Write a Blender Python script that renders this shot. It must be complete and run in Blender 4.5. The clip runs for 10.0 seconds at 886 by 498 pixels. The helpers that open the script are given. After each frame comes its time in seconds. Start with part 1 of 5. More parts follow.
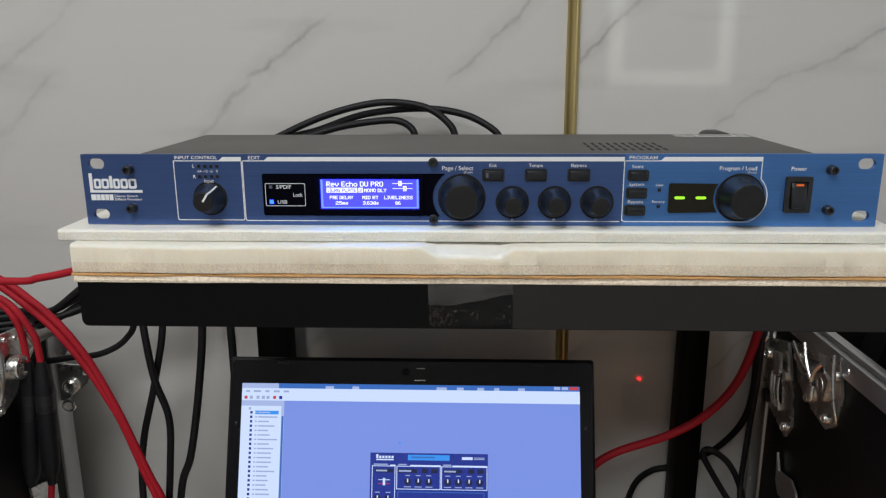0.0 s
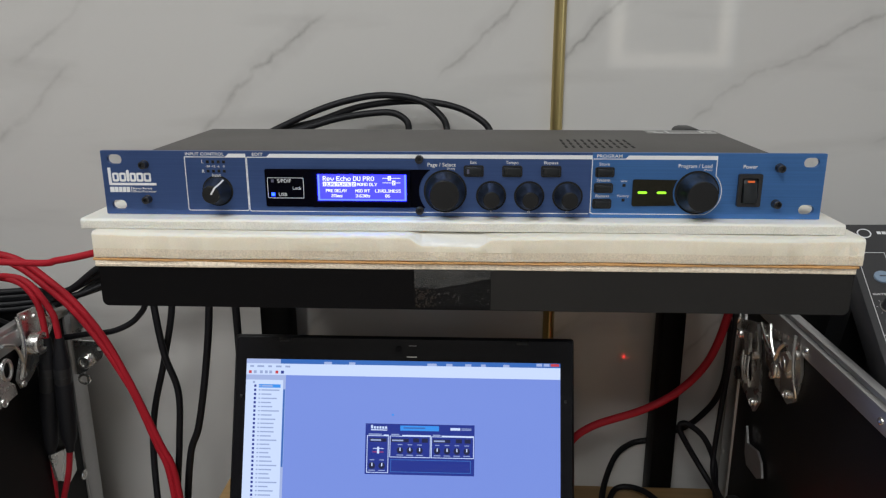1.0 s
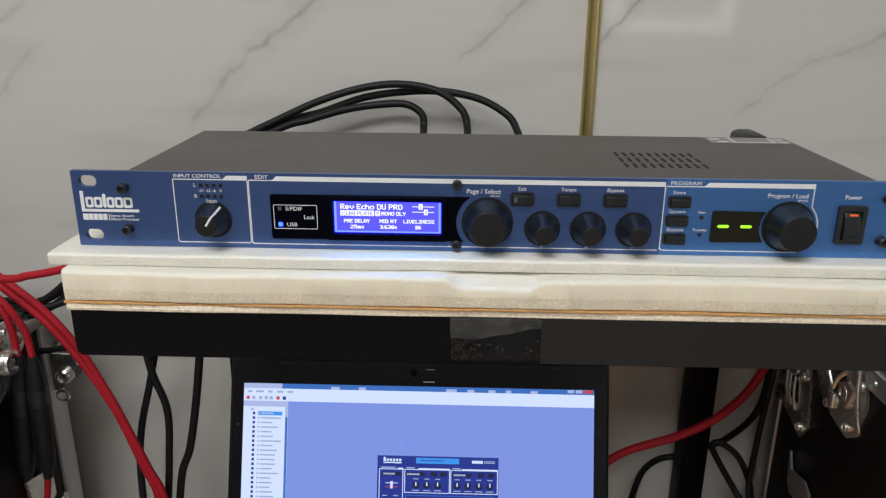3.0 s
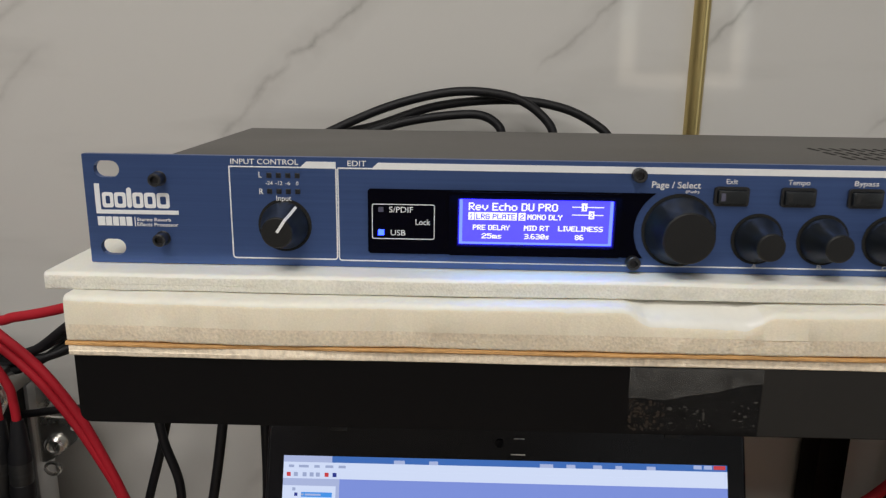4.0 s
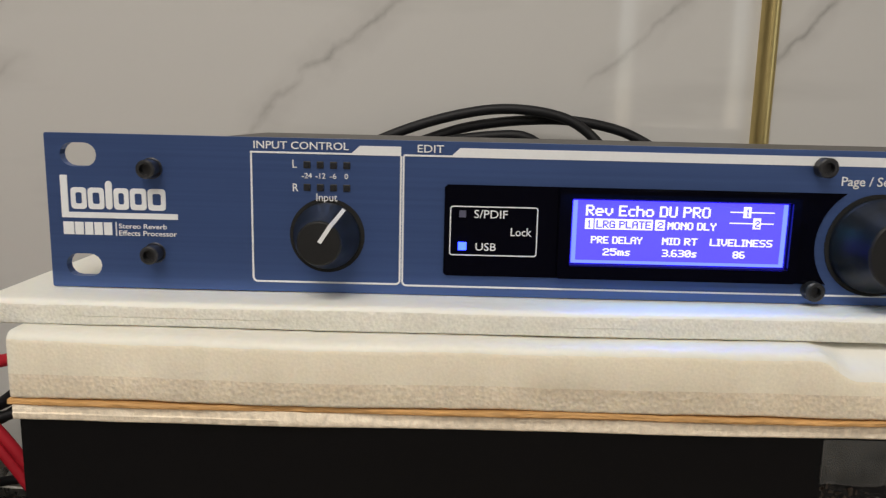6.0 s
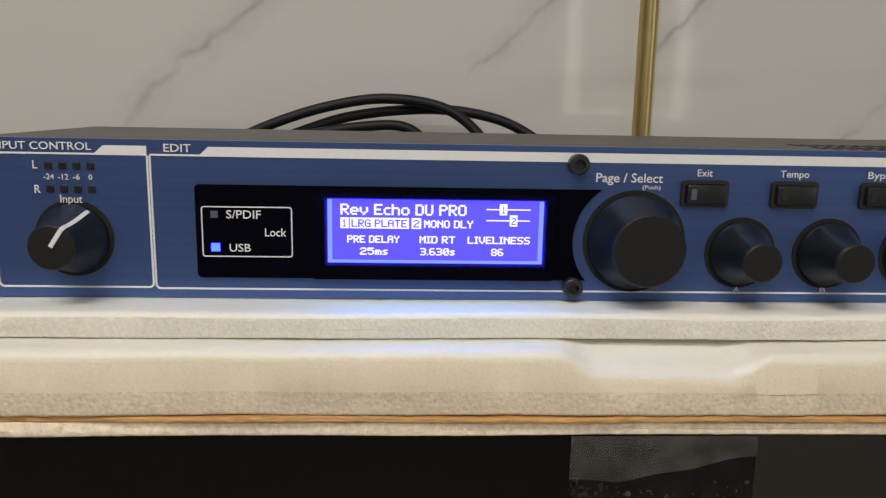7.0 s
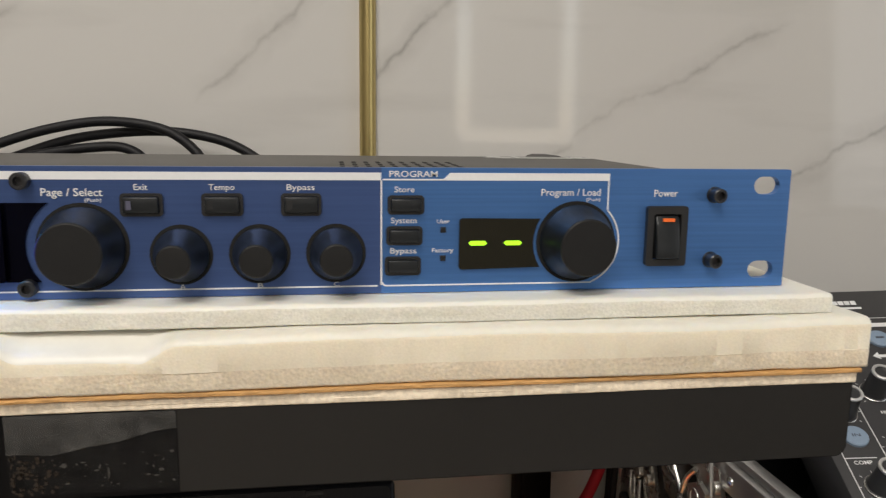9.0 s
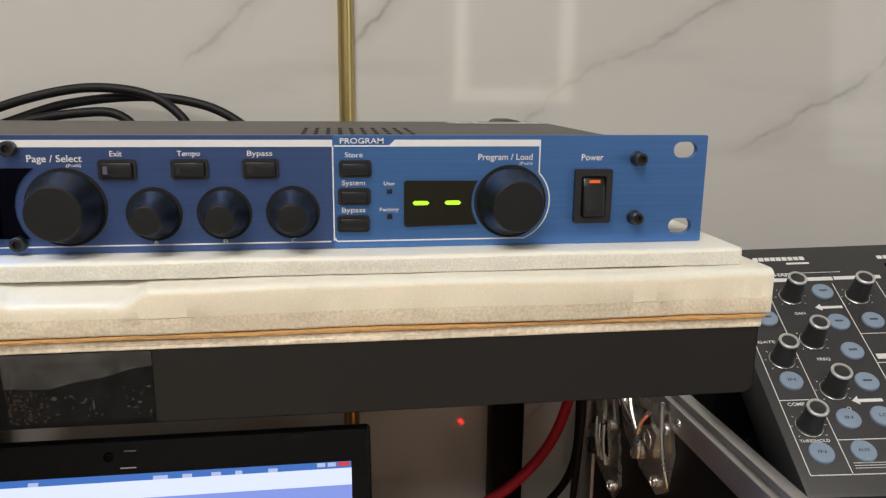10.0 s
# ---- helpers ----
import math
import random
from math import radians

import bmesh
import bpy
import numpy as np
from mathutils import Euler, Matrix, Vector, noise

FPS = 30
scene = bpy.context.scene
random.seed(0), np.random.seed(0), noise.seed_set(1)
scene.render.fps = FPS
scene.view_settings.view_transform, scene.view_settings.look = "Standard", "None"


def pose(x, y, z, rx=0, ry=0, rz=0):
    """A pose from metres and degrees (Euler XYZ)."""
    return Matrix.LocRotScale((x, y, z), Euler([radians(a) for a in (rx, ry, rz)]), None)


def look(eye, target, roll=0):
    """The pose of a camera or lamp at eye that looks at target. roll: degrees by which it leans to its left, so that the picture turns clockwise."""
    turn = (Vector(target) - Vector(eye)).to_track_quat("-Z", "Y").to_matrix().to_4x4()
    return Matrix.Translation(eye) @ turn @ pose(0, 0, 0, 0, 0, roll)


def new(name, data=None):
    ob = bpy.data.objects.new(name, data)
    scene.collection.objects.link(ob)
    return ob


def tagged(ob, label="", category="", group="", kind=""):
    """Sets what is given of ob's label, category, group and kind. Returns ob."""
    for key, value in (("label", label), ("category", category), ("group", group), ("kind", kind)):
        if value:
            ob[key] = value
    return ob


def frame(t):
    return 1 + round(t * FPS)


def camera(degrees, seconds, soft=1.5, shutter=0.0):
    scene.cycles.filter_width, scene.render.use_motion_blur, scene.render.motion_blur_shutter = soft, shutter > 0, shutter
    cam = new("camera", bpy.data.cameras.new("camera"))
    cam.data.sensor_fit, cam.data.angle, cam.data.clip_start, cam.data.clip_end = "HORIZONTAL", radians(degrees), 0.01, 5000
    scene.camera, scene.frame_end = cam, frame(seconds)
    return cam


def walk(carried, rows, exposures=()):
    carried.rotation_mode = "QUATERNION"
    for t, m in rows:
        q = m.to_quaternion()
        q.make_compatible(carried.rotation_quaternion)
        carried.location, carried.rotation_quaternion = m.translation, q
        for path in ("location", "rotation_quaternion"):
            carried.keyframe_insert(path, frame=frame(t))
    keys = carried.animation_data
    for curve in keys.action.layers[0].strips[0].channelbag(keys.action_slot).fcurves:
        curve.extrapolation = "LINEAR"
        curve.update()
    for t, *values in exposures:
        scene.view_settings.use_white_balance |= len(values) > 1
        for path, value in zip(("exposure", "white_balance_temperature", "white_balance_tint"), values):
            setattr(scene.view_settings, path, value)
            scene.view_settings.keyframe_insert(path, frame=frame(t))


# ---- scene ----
cam = camera(61.0, 10.0, soft=1.25, shutter=0.15)
PATH = [
    (0, (-0.001, -0.022, 1.146), (-0.078, 1.915, 0.657), -0.3),
    (0.5, (0.008, -0.045, 1.155), (-0.075, 1.888, 0.646), -0.2),
    (1, (0.013, -0.067, 1.164), (-0.072, 1.856, 0.622), -0.1),
    (1.5, (0.006, -0.076, 1.179), (-0.073, 1.836, 0.595), 0.1),
    (2, (-0.004, -0.061, 1.193), (-0.073, 1.829, 0.542), 0.3),
    (2.2, (-0.007, -0.048, 1.195), (-0.07, 1.84, 0.536), 0.4),
    (3.3, (-0.039, 0.058, 1.176), (-0.087, 1.964, 0.565), 0.5),
    (3.5, (-0.056, 0.082, 1.167), (-0.11, 1.997, 0.593), 0.6),
    (4, (-0.094, 0.14, 1.128), (-0.132, 2.079, 0.64), 0.8),
    (4.5, (-0.121, 0.184, 1.104), (-0.141, 2.137, 0.676), 1.2),
    (5, (-0.15, 0.218, 1.095), (-0.147, 2.182, 0.719), 1.5),
    (5.2, (-0.153, 0.223, 1.096), (-0.143, 2.188, 0.734), 1.5),
    (6.3, (-0.113, 0.219, 1.099), (-0.126, 2.189, 0.752), 1.3),
    (6.5, (-0.102, 0.22, 1.101), (-0.053, 2.185, 0.729), 1.4),
    (7, (-0.071, 0.223, 1.102), (0.02, 2.184, 0.719), 1.1),
    (7.5, (-0.061, 0.218, 1.105), (0.016, 2.179, 0.728), 0.6),
    (8, (-0.034, 0.21, 1.108), (0.08, 2.172, 0.727), 0.6),
    (8.5, (0.017, 0.191, 1.11), (0.22, 2.145, 0.736), 0.8),
    (9, (0.073, 0.173, 1.106), (0.365, 2.124, 0.775), 0.8),
    (9.5, (0.096, 0.164, 1.109), (0.417, 2.1, 0.727), 0.8),
    (10, (0.09, 0.14, 1.111), (0.374, 2.071, 0.676), 0.6),
]
# seconds, stops, kelvin, tint
EXPOSURES = [(0, 0.05, 5950, 8), (1.0, 0.03, 5950, 8), (2.0, 0.12, 5980, 8), (3.5, 0.05, 6250, 9), (5.0, -0.1, 6550, 10), (6.5, 0.02, 6600, 10), (7.5, -0.17, 6600, 10), (8.2, -0.1, 6600, 10), (9.0, 0.24, 6600, 10), (10.0, 0.27, 6600, 10)]
walk(cam, [(t, look(eye, target, roll)) for t, eye, target, roll in PATH], EXPOSURES)

# ---- world, lights ----
world = bpy.data.worlds.new("sky")
scene.world = world
world.use_nodes = True
wn = world.node_tree.nodes
sky = wn.new("ShaderNodeTexSky")
sky.sky_type = "NISHITA"
sky.sun_disc = False
sky.sun_elevation, sky.sun_rotation = radians(35), radians(160)
world.node_tree.links.new(sky.outputs[0], wn["Background"].inputs[0])
wn["Background"].inputs[1].default_value = 0.1


def area_lamp(name, m, w, h, power, colour):
    d = bpy.data.lights.new(name, "AREA")
    d.shape, d.size, d.size_y, d.energy, d.color = "RECTANGLE", w, h, power, colour
    ob = new(name, d)
    ob.matrix_world = m
    return ob


CEIL_POWER, WINDOW_POWER, EAST_FILL_POWER = 24.5, 3.0, 5.0
area_lamp("ceiling_panel_light", pose(-0.50, -0.75, 2.765), 1.2, 0.6, CEIL_POWER, (1.0, 0.95, 0.88))
area_lamp("ceiling_panel_light", pose(-0.50, -2.0, 2.765), 1.2, 0.6, CEIL_POWER, (1.0, 0.95, 0.88))
area_lamp("window_light", look((1.09, -2.715, 1.65), (1.09, 0, 1.65)), 0.68, 1.3, WINDOW_POWER, (0.9, 0.95, 1.0))
# the east lamp is added fill from the right, with no known window there
area_lamp("east_fill_light", look((2.58, -1.1, 1.4), (0.3, 0.4, 0.85)), 1.3, 1.3, EAST_FILL_POWER, (0.95, 0.97, 1.0))

# added helper lamp standing in for the display's blue light on the foam
area_lamp("display_glow_helper", pose(-0.0635, 0.4240, 1.0775), 0.066, 0.004, 0.008, (0.04, 0.45, 1.0))

# ---- materials ----


def mat(name, base, rough=0.5, metal=0.0, grain=0.0, scale=40.0, stretch=(1, 1, 1), bump=0.0, rough_var=0.0,
        stain=0.0, stain_scale=6.0, emit=None, power=0.0, coat=0.0, spec=0.5, rand=0.0, aniso=0.0):
    """Principled material with two scales of variation in colour, roughness and relief."""
    m = bpy.data.materials.new(name)
    m.use_nodes = True
    nt = m.node_tree
    n, l = nt.nodes, nt.links
    b = n["Principled BSDF"]
    b.inputs["Base Color"].default_value = (*base, 1)
    b.inputs["Roughness"].default_value = rough
    b.inputs["Metallic"].default_value = metal
    b.inputs["Coat Weight"].default_value = coat
    b.inputs["Coat Roughness"].default_value = 0.05
    b.inputs["Specular IOR Level"].default_value = spec
    b.inputs["Anisotropic"].default_value = aniso
    if emit:
        b.inputs["Emission Color"].default_value = (*emit, 1)
        b.inputs["Emission Strength"].default_value = power
    if grain or stain or bump or rough_var:
        tc, mp = n.new("ShaderNodeTexCoord"), n.new("ShaderNodeMapping")
        mp.inputs["Scale"].default_value = stretch
        l.new(tc.outputs["Object"], mp.inputs["Vector"])
        fine, large = n.new("ShaderNodeTexNoise"), n.new("ShaderNodeTexNoise")
        fine.inputs["Scale"].default_value, fine.inputs["Detail"].default_value = scale, 5
        large.inputs["Scale"].default_value, large.inputs["Detail"].default_value = stain_scale, 4
        l.new(mp.outputs[0], fine.inputs["Vector"])
        l.new(tc.outputs["Object"], large.inputs["Vector"])
        mix = n.new("ShaderNodeMath")
        mix.operation = "MULTIPLY_ADD"
        l.new(fine.outputs["Fac"], mix.inputs[0])
        mix.inputs[1].default_value = 2 * grain
        mix.inputs[2].default_value = 1 - grain - stain
        add = n.new("ShaderNodeMath")
        add.operation = "MULTIPLY_ADD"
        l.new(large.outputs["Fac"], add.inputs[0])
        add.inputs[1].default_value = 2 * stain
        l.new(mix.outputs[0], add.inputs[2])
        last = add
        if rand:
            info = n.new("ShaderNodeObjectInfo")
            r = n.new("ShaderNodeMath")
            r.operation = "MULTIPLY_ADD"
            l.new(info.outputs["Random"], r.inputs[0])
            r.inputs[1].default_value = rand
            l.new(add.outputs[0], r.inputs[2])
            last = r
        sc = n.new("ShaderNodeVectorMath")
        sc.operation = "SCALE"
        sc.inputs[0].default_value = base
        l.new(last.outputs[0], sc.inputs["Scale"])
        l.new(sc.outputs[0], b.inputs["Base Color"])
        if rough_var:
            rr = n.new("ShaderNodeMath")
            rr.operation = "MULTIPLY_ADD"
            l.new(large.outputs["Fac"], rr.inputs[0])
            rr.inputs[1].default_value = rough_var
            rr.inputs[2].default_value = rough - rough_var / 2
            l.new(rr.outputs[0], b.inputs["Roughness"])
        if bump:
            bp = n.new("ShaderNodeBump")
            bp.inputs["Strength"].default_value = 1.0
            bp.inputs["Distance"].default_value = bump
            l.new(fine.outputs["Fac"], bp.inputs["Height"])
            l.new(bp.outputs[0], b.inputs["Normal"])
    return m


def glow(name, colour, power):
    return mat(name, (0.02, 0.02, 0.02), 0.3, emit=colour, power=power)


# x0, z0, x1, z1, half width, strength of each vein of the wall tile
VEINS = [
    (-0.303, 1.059, -0.228, 1.132, 0.0040, 0.55), (-0.248, 1.117, -0.153, 1.194, 0.0042, 0.85),
    (-0.033, 1.119, 0.009, 1.163, 0.0030, 0.45), (-0.001, 1.151, 0.097, 1.239, 0.0036, 0.8),
    (0.102, 1.137, 0.197, 1.232, 0.0036, 0.8), (0.247, 1.074, 0.332, 1.131, 0.0030, 0.4),
    (0.307, 1.117, 0.467, 1.194, 0.0036, 0.6), (0.457, 1.051, 0.617, 1.144, 0.0036, 0.75),
    (-0.563, 1.029, -0.433, 1.147, 0.005, 0.35), (-0.513, 1.129, -0.403, 1.224, 0.005, 0.35),
    (-0.303, 0.709, -0.123, 0.889, 0.006, 0.35), (0.017, 0.729, 0.217, 0.909, 0.006, 0.35),
    (0.247, 0.769, 0.357, 0.889, 0.004, 0.5),
]


def marble(name):
    m = mat(name, (0.62, 0.605, 0.58), 0.055, spec=0.5, coat=0.0)
    nt = m.node_tree
    n, l = nt.nodes, nt.links
    geo = n.new("ShaderNodeNewGeometry")

    def noise_of(scale, detail):
        t = n.new("ShaderNodeTexNoise")
        t.inputs["Scale"].default_value, t.inputs["Detail"].default_value = scale, detail
        l.new(geo.outputs["Position"], t.inputs["Vector"])
        return t.outputs["Fac"]

    def math_node(op, *args):
        q = n.new("ShaderNodeMath")
        q.operation = op
        for k, a in enumerate(args):
            if isinstance(a, (int, float)):
                q.inputs[k].default_value = a
            else:
                l.new(a, q.inputs[k])
        return q.outputs[0]

    sep = n.new("ShaderNodeSeparateXYZ")
    l.new(geo.outputs["Position"], sep.inputs[0])
    x = math_node("MULTIPLY_ADD", math_node("SUBTRACT", noise_of(17, 4), 0.5), 0.03, sep.outputs[0])
    z = math_node("MULTIPLY_ADD", math_node("SUBTRACT", noise_of(26, 6), 0.5), 0.028, sep.outputs[2])
    breakup = math_node("MULTIPLY_ADD", noise_of(35, 4), 2.2, -0.45)
    total = None
    for x0, z0, x1, z1, w, s in VEINS:
        length = math.hypot(x1 - x0, z1 - z0)
        ux, uz = (x1 - x0) / length, (z1 - z0) / length
        a = math_node("ADD", math_node("MULTIPLY", x, -uz), math_node("MULTIPLY_ADD", z, ux, x0 * uz - z0 * ux))
        b = math_node("ADD", math_node("MULTIPLY", x, ux), math_node("MULTIPLY_ADD", z, uz, -x0 * ux - z0 * uz))
        e = math_node("ABSOLUTE", math_node("SUBTRACT", b, length / 2))
        fade = n.new("ShaderNodeMapRange")
        fade.interpolation_type = "SMOOTHSTEP"
        l.new(e, fade.inputs[0])
        fade.inputs[1].default_value, fade.inputs[2].default_value = length * 0.56, length * 0.3
        core = math_node("MAXIMUM", math_node("SUBTRACT", 1, math_node("DIVIDE", math_node("ABSOLUTE", a), w)), 0)
        halo = math_node("MAXIMUM", math_node("SUBTRACT", 1, math_node("DIVIDE", math_node("ABSOLUTE", a), w * 4.5)), 0)
        both = math_node("MULTIPLY_ADD", halo, 0.3, math_node("MULTIPLY", core, 0.55))
        v = math_node("MULTIPLY", math_node("MULTIPLY", both, fade.outputs[0]), s)
        total = v if total is None else math_node("MAXIMUM", total, v)
    total = math_node("MULTIPLY", total, math_node("MAXIMUM", math_node("MINIMUM", breakup, 1), 0.1))
    # faint secondary streaks and clouds
    wave = n.new("ShaderNodeTexNoise")
    wave.inputs["Scale"].default_value, wave.inputs["Detail"].default_value = 5, 6
    mp = n.new("ShaderNodeMapping")
    mp.inputs["Rotation"].default_value = (0, radians(44), 0)
    mp.inputs["Scale"].default_value = (0.5, 1, 3.2)
    l.new(geo.outputs["Position"], mp.inputs[0])
    l.new(mp.outputs[0], wave.inputs["Vector"])
    streak = math_node("MULTIPLY", math_node("MAXIMUM", math_node("SUBTRACT", wave.outputs["Fac"], 0.54), 0), 1.1)
    dark = math_node("MINIMUM", math_node("ADD", total, streak), 1)
    ramp = n.new("ShaderNodeMix")
    ramp.data_type = "RGBA"
    l.new(dark, ramp.inputs[0])
    ramp.inputs[6].default_value = (0.64, 0.625, 0.60, 1)
    ramp.inputs[7].default_value = (0.20, 0.185, 0.17, 1)
    l.new(ramp.outputs[2], n["Principled BSDF"].inputs["Base Color"])
    return m


M = dict(
    marble=marble("polished_marble_tile"),
    plaster=mat("painted_plaster", (0.62, 0.6, 0.57), 0.7, grain=0.05, scale=60, stain=0.06, stain_scale=2, bump=0.0004),
    # tone of the unseen west and south walls, darkened to shape the reflections
    dim=mat("unseen_dark_wall", (0.27, 0.25, 0.23), 0.7, grain=0.05, scale=60, stain=0.06, stain_scale=2, bump=0.0004),
    floor=mat("grey_floor_tile", (0.48, 0.46, 0.43), 0.35, grain=0.08, scale=30, stain=0.1, stain_scale=2),
    brass=mat("brushed_brass", (0.56, 0.45, 0.20), 0.36, 1.0, grain=0.12, scale=300, stretch=(1, 1, 0.05), stain=0.12, stain_scale=12, rough_var=0.2),
    blue=mat("blue_anodised_aluminium", (0.084, 0.145, 0.36), 0.38, 0.70, grain=0.17, scale=260, stretch=(0.04, 1, 3.5), bump=0.00002, rough_var=0.06, stain=0.03, stain_scale=9, aniso=0.5),
    blue_edge=mat("bare_blue_edge", (0.10, 0.2, 0.45), 0.35, 0.8, grain=0.1, scale=200),
    white_ink=mat("white_screen_print", (0.78, 0.79, 0.80), 0.55, grain=0.04, scale=900),
    knob=mat("black_knob_plastic", (0.009, 0.011, 0.013), 0.36, grain=0.15, scale=500, bump=0.00002, rough_var=0.1, stain=0.1, stain_scale=60),
    knob_cap=mat("black_rubber_cap", (0.009, 0.009, 0.0095), 0.55, grain=0.15, scale=900, bump=0.00003, rough_var=0.1, stain=0.1, stain_scale=60, spec=0.35),
    black_plastic=mat("black_plastic", (0.016, 0.016, 0.017), 0.45, grain=0.12, scale=500, bump=0.00002, rough_var=0.1),
    black_gloss=mat("gloss_black_acrylic", (0.0012, 0.0012, 0.004), 0.10, spec=0.10, grain=0.1, scale=300),
    chassis=mat("dark_grey_powder_coat", (0.082, 0.077, 0.072), 0.5, grain=0.16, scale=1400, bump=0.00006, stain=0.08, stain_scale=14, rough_var=0.12),
    # near-black that paints the shade in knob gaps, vent slots and the switch well
    hole_shade=mat("painted_hole_shade", (0.004, 0.004, 0.004), 0.8),
    screw=mat("black_oxide_steel", (0.055, 0.055, 0.058), 0.38, 0.7, grain=0.2, scale=700),
    foam_white=mat("white_foam_skin", (0.84, 0.825, 0.755), 0.5, grain=0.03, scale=500, stain=0.05, stain_scale=22),
    # porous cut face; its weaker light from above is put into the darker tone
    foam_cut_shaded=mat("shaded_cut_white_foam", (0.76, 0.735, 0.66), 0.6, grain=0.22, scale=1100, stain=0.08, stain_scale=40),
    foam_gloss=mat("pressed_foam_under_tape", (0.84, 0.82, 0.755), 0.42, grain=0.03, scale=400, stain=0.06, stain_scale=60, coat=0.12),
    foam_cream=mat("cream_foam_skin", (0.82, 0.795, 0.705), 0.46, grain=0.04, scale=500, stain=0.05, stain_scale=22),
    foam_cream_cut=mat("cut_cream_foam", (0.84, 0.77, 0.625), 0.75, grain=0.10, scale=1400, stain=0.05, stain_scale=26),
    foam_coarse=mat("coarse_cut_foam", (0.79, 0.69, 0.54), 0.55, grain=0.30, scale=850, stain=0.05, stain_scale=40),
    ply=mat("stained_plywood_veneer", (0.58, 0.32, 0.115), 0.65, grain=0.4, scale=420, stretch=(0.5, 2, 2), bump=0.0008, stain=0.30, stain_scale=45),
    ply_pale=mat("pale_plywood_core", (0.92, 0.80, 0.63), 0.8, grain=0.36, scale=520, stretch=(1.0, 1.0, 0.8), bump=0.0008, stain=0.16, stain_scale=60),
    shelf=mat("black_painted_steel", (0.0022, 0.0019, 0.0024), 0.46, grain=0.1, scale=400, rough_var=0.08, stain=0.15, stain_scale=12, bump=0.00001, spec=0.16),
    shelf_haze=mat("hazy_black_paint", (0.0150, 0.0138, 0.0128), 0.5, grain=0.12, scale=300, stain=0.2, stain_scale=14, spec=0.36),
    leg=mat("black_steel_tube", (0.0035, 0.0033, 0.0033), 0.5, grain=0.1, scale=300, stain=0.1, spec=0.1),
    red=mat("red_cable_jacket", (0.40, 0.010, 0.022), 0.6, grain=0.08, scale=300, stain=0.08, stain_scale=30, spec=0.3),
    black_cable=mat("black_cable_jacket", (0.007, 0.007, 0.009), 0.55, grain=0.12, scale=400, stain=0.1, stain_scale=40, spec=0.35),
    chrome=mat("nickel_plated_steel", (0.78, 0.77, 0.74), 0.27, 0.92, grain=0.15, scale=120, stain=0.2, stain_scale=40, rough_var=0.2),
    alu=mat("aluminium_extrusion", (0.55, 0.55, 0.55), 0.38, 0.9, grain=0.08, scale=300, stretch=(4, 0.1, 4), stain=0.12, stain_scale=25, rough_var=0.15),
    laminate=mat("black_case_laminate", (0.0042, 0.0042, 0.0042), 0.52, grain=0.15, scale=500, bump=0.0001, stain=0.12, stain_scale=9, spec=0.25),
    lining=mat("grey_foam_lining", (0.012, 0.013, 0.015), 0.8, grain=0.15, scale=300, bump=0.0004, stain=0.1),
    wood=mat("yellow_pine_board", (0.52, 0.33, 0.14), 0.5, grain=0.22, scale=40, stretch=(0.25, 3, 3), stain=0.15, stain_scale=5, bump=0.0002),
    mixer=mat("black_mixer_panel", (0.040, 0.040, 0.043), 0.45, grain=0.15, scale=700, bump=0.00003, stain=0.08, stain_scale=20),
    mixer_knob=mat("dark_grey_knob", (0.030, 0.031, 0.033), 0.42, grain=0.12, scale=600, rough_var=0.1),
    silver_ring=mat("bright_silver_ring", (0.82, 0.82, 0.82), 0.45, 0.85),
    rubber_key=mat("pale_blue_silicone_key", (0.24, 0.32, 0.43), 0.5, grain=0.08, scale=500, stain=0.08, stain_scale=60),
    ink_dark=mat("dark_print", (0.06, 0.07, 0.09), 0.6),
    laptop=mat("black_laptop_plastic", (0.010, 0.010, 0.012), 0.38, grain=0.12, scale=600, bump=0.00002, stain=0.12, stain_scale=25, rough_var=0.1, spec=0.4),
    bezel=mat("gloss_laptop_bezel", (0.004, 0.004, 0.007), 0.25, grain=0.1, scale=300, spec=0.25),
    orange=mat("orange_plastic", (0.75, 0.33, 0.03), 0.4, grain=0.06, scale=300, stain=0.06),
    # the switch mark is no lamp; a slight glow is added to brighten it
    orange_mark=mat("orange_switch_mark_with_glow", (0.85, 0.16, 0.03), 0.4, emit=(1, 0.16, 0.03), power=0.06),
    sticker=mat("clear_grey_label", (0.19, 0.185, 0.18), 0.3, grain=0.05, scale=200),
    residue=mat("dried_glue", (0.05, 0.047, 0.042), 0.6, grain=0.3, scale=900),
    old_glue=mat("brown_old_glue", (0.022, 0.013, 0.007), 0.5, grain=0.4, scale=700, stain=0.3, stain_scale=200),
    label=mat("white_paper_label", (0.7, 0.7, 0.68), 0.6, grain=0.05, scale=400),
    led_off=mat("dark_led_lens", (0.016, 0.017, 0.02), 0.25),
    led_grey=mat("unlit_led_lens", (0.10, 0.10, 0.15), 0.3),
    lcd=glow("lcd_backlight", (0.022, 0.0165, 1.0), 5.5),
    lcd_margin=glow("lcd_lit_margin", (0.006, 0.0005, 0.5), 0.6),
    lcd_edge=glow("lcd_backlight_edge", (0.05, 0.075, 1.0), 5.0),
    lcd_text=glow("lcd_lit_dots", (0.93, 0.9, 1.0), 1.35),
    led_blue=glow("blue_led", (0.012, 0.028, 1.0), 14.0),
    led_green=glow("green_segment", (0.42, 1.0, 0.02), 1.3),
    led_red=glow("red_led", (1.0, 0.012, 0.014), 34.0),
    seg_off=mat("dark_segment_window", (0.014, 0.013, 0.008), 0.15),
    lamp_panel=glow("led_panel_diffuser", (1.0, 0.96, 0.9), 3.0),
    scr_main=glow("screen_lavender", (0.225, 0.31, 0.78), 0.86),
    scr_white=glow("screen_white", (0.70, 0.78, 1.0), 0.9),
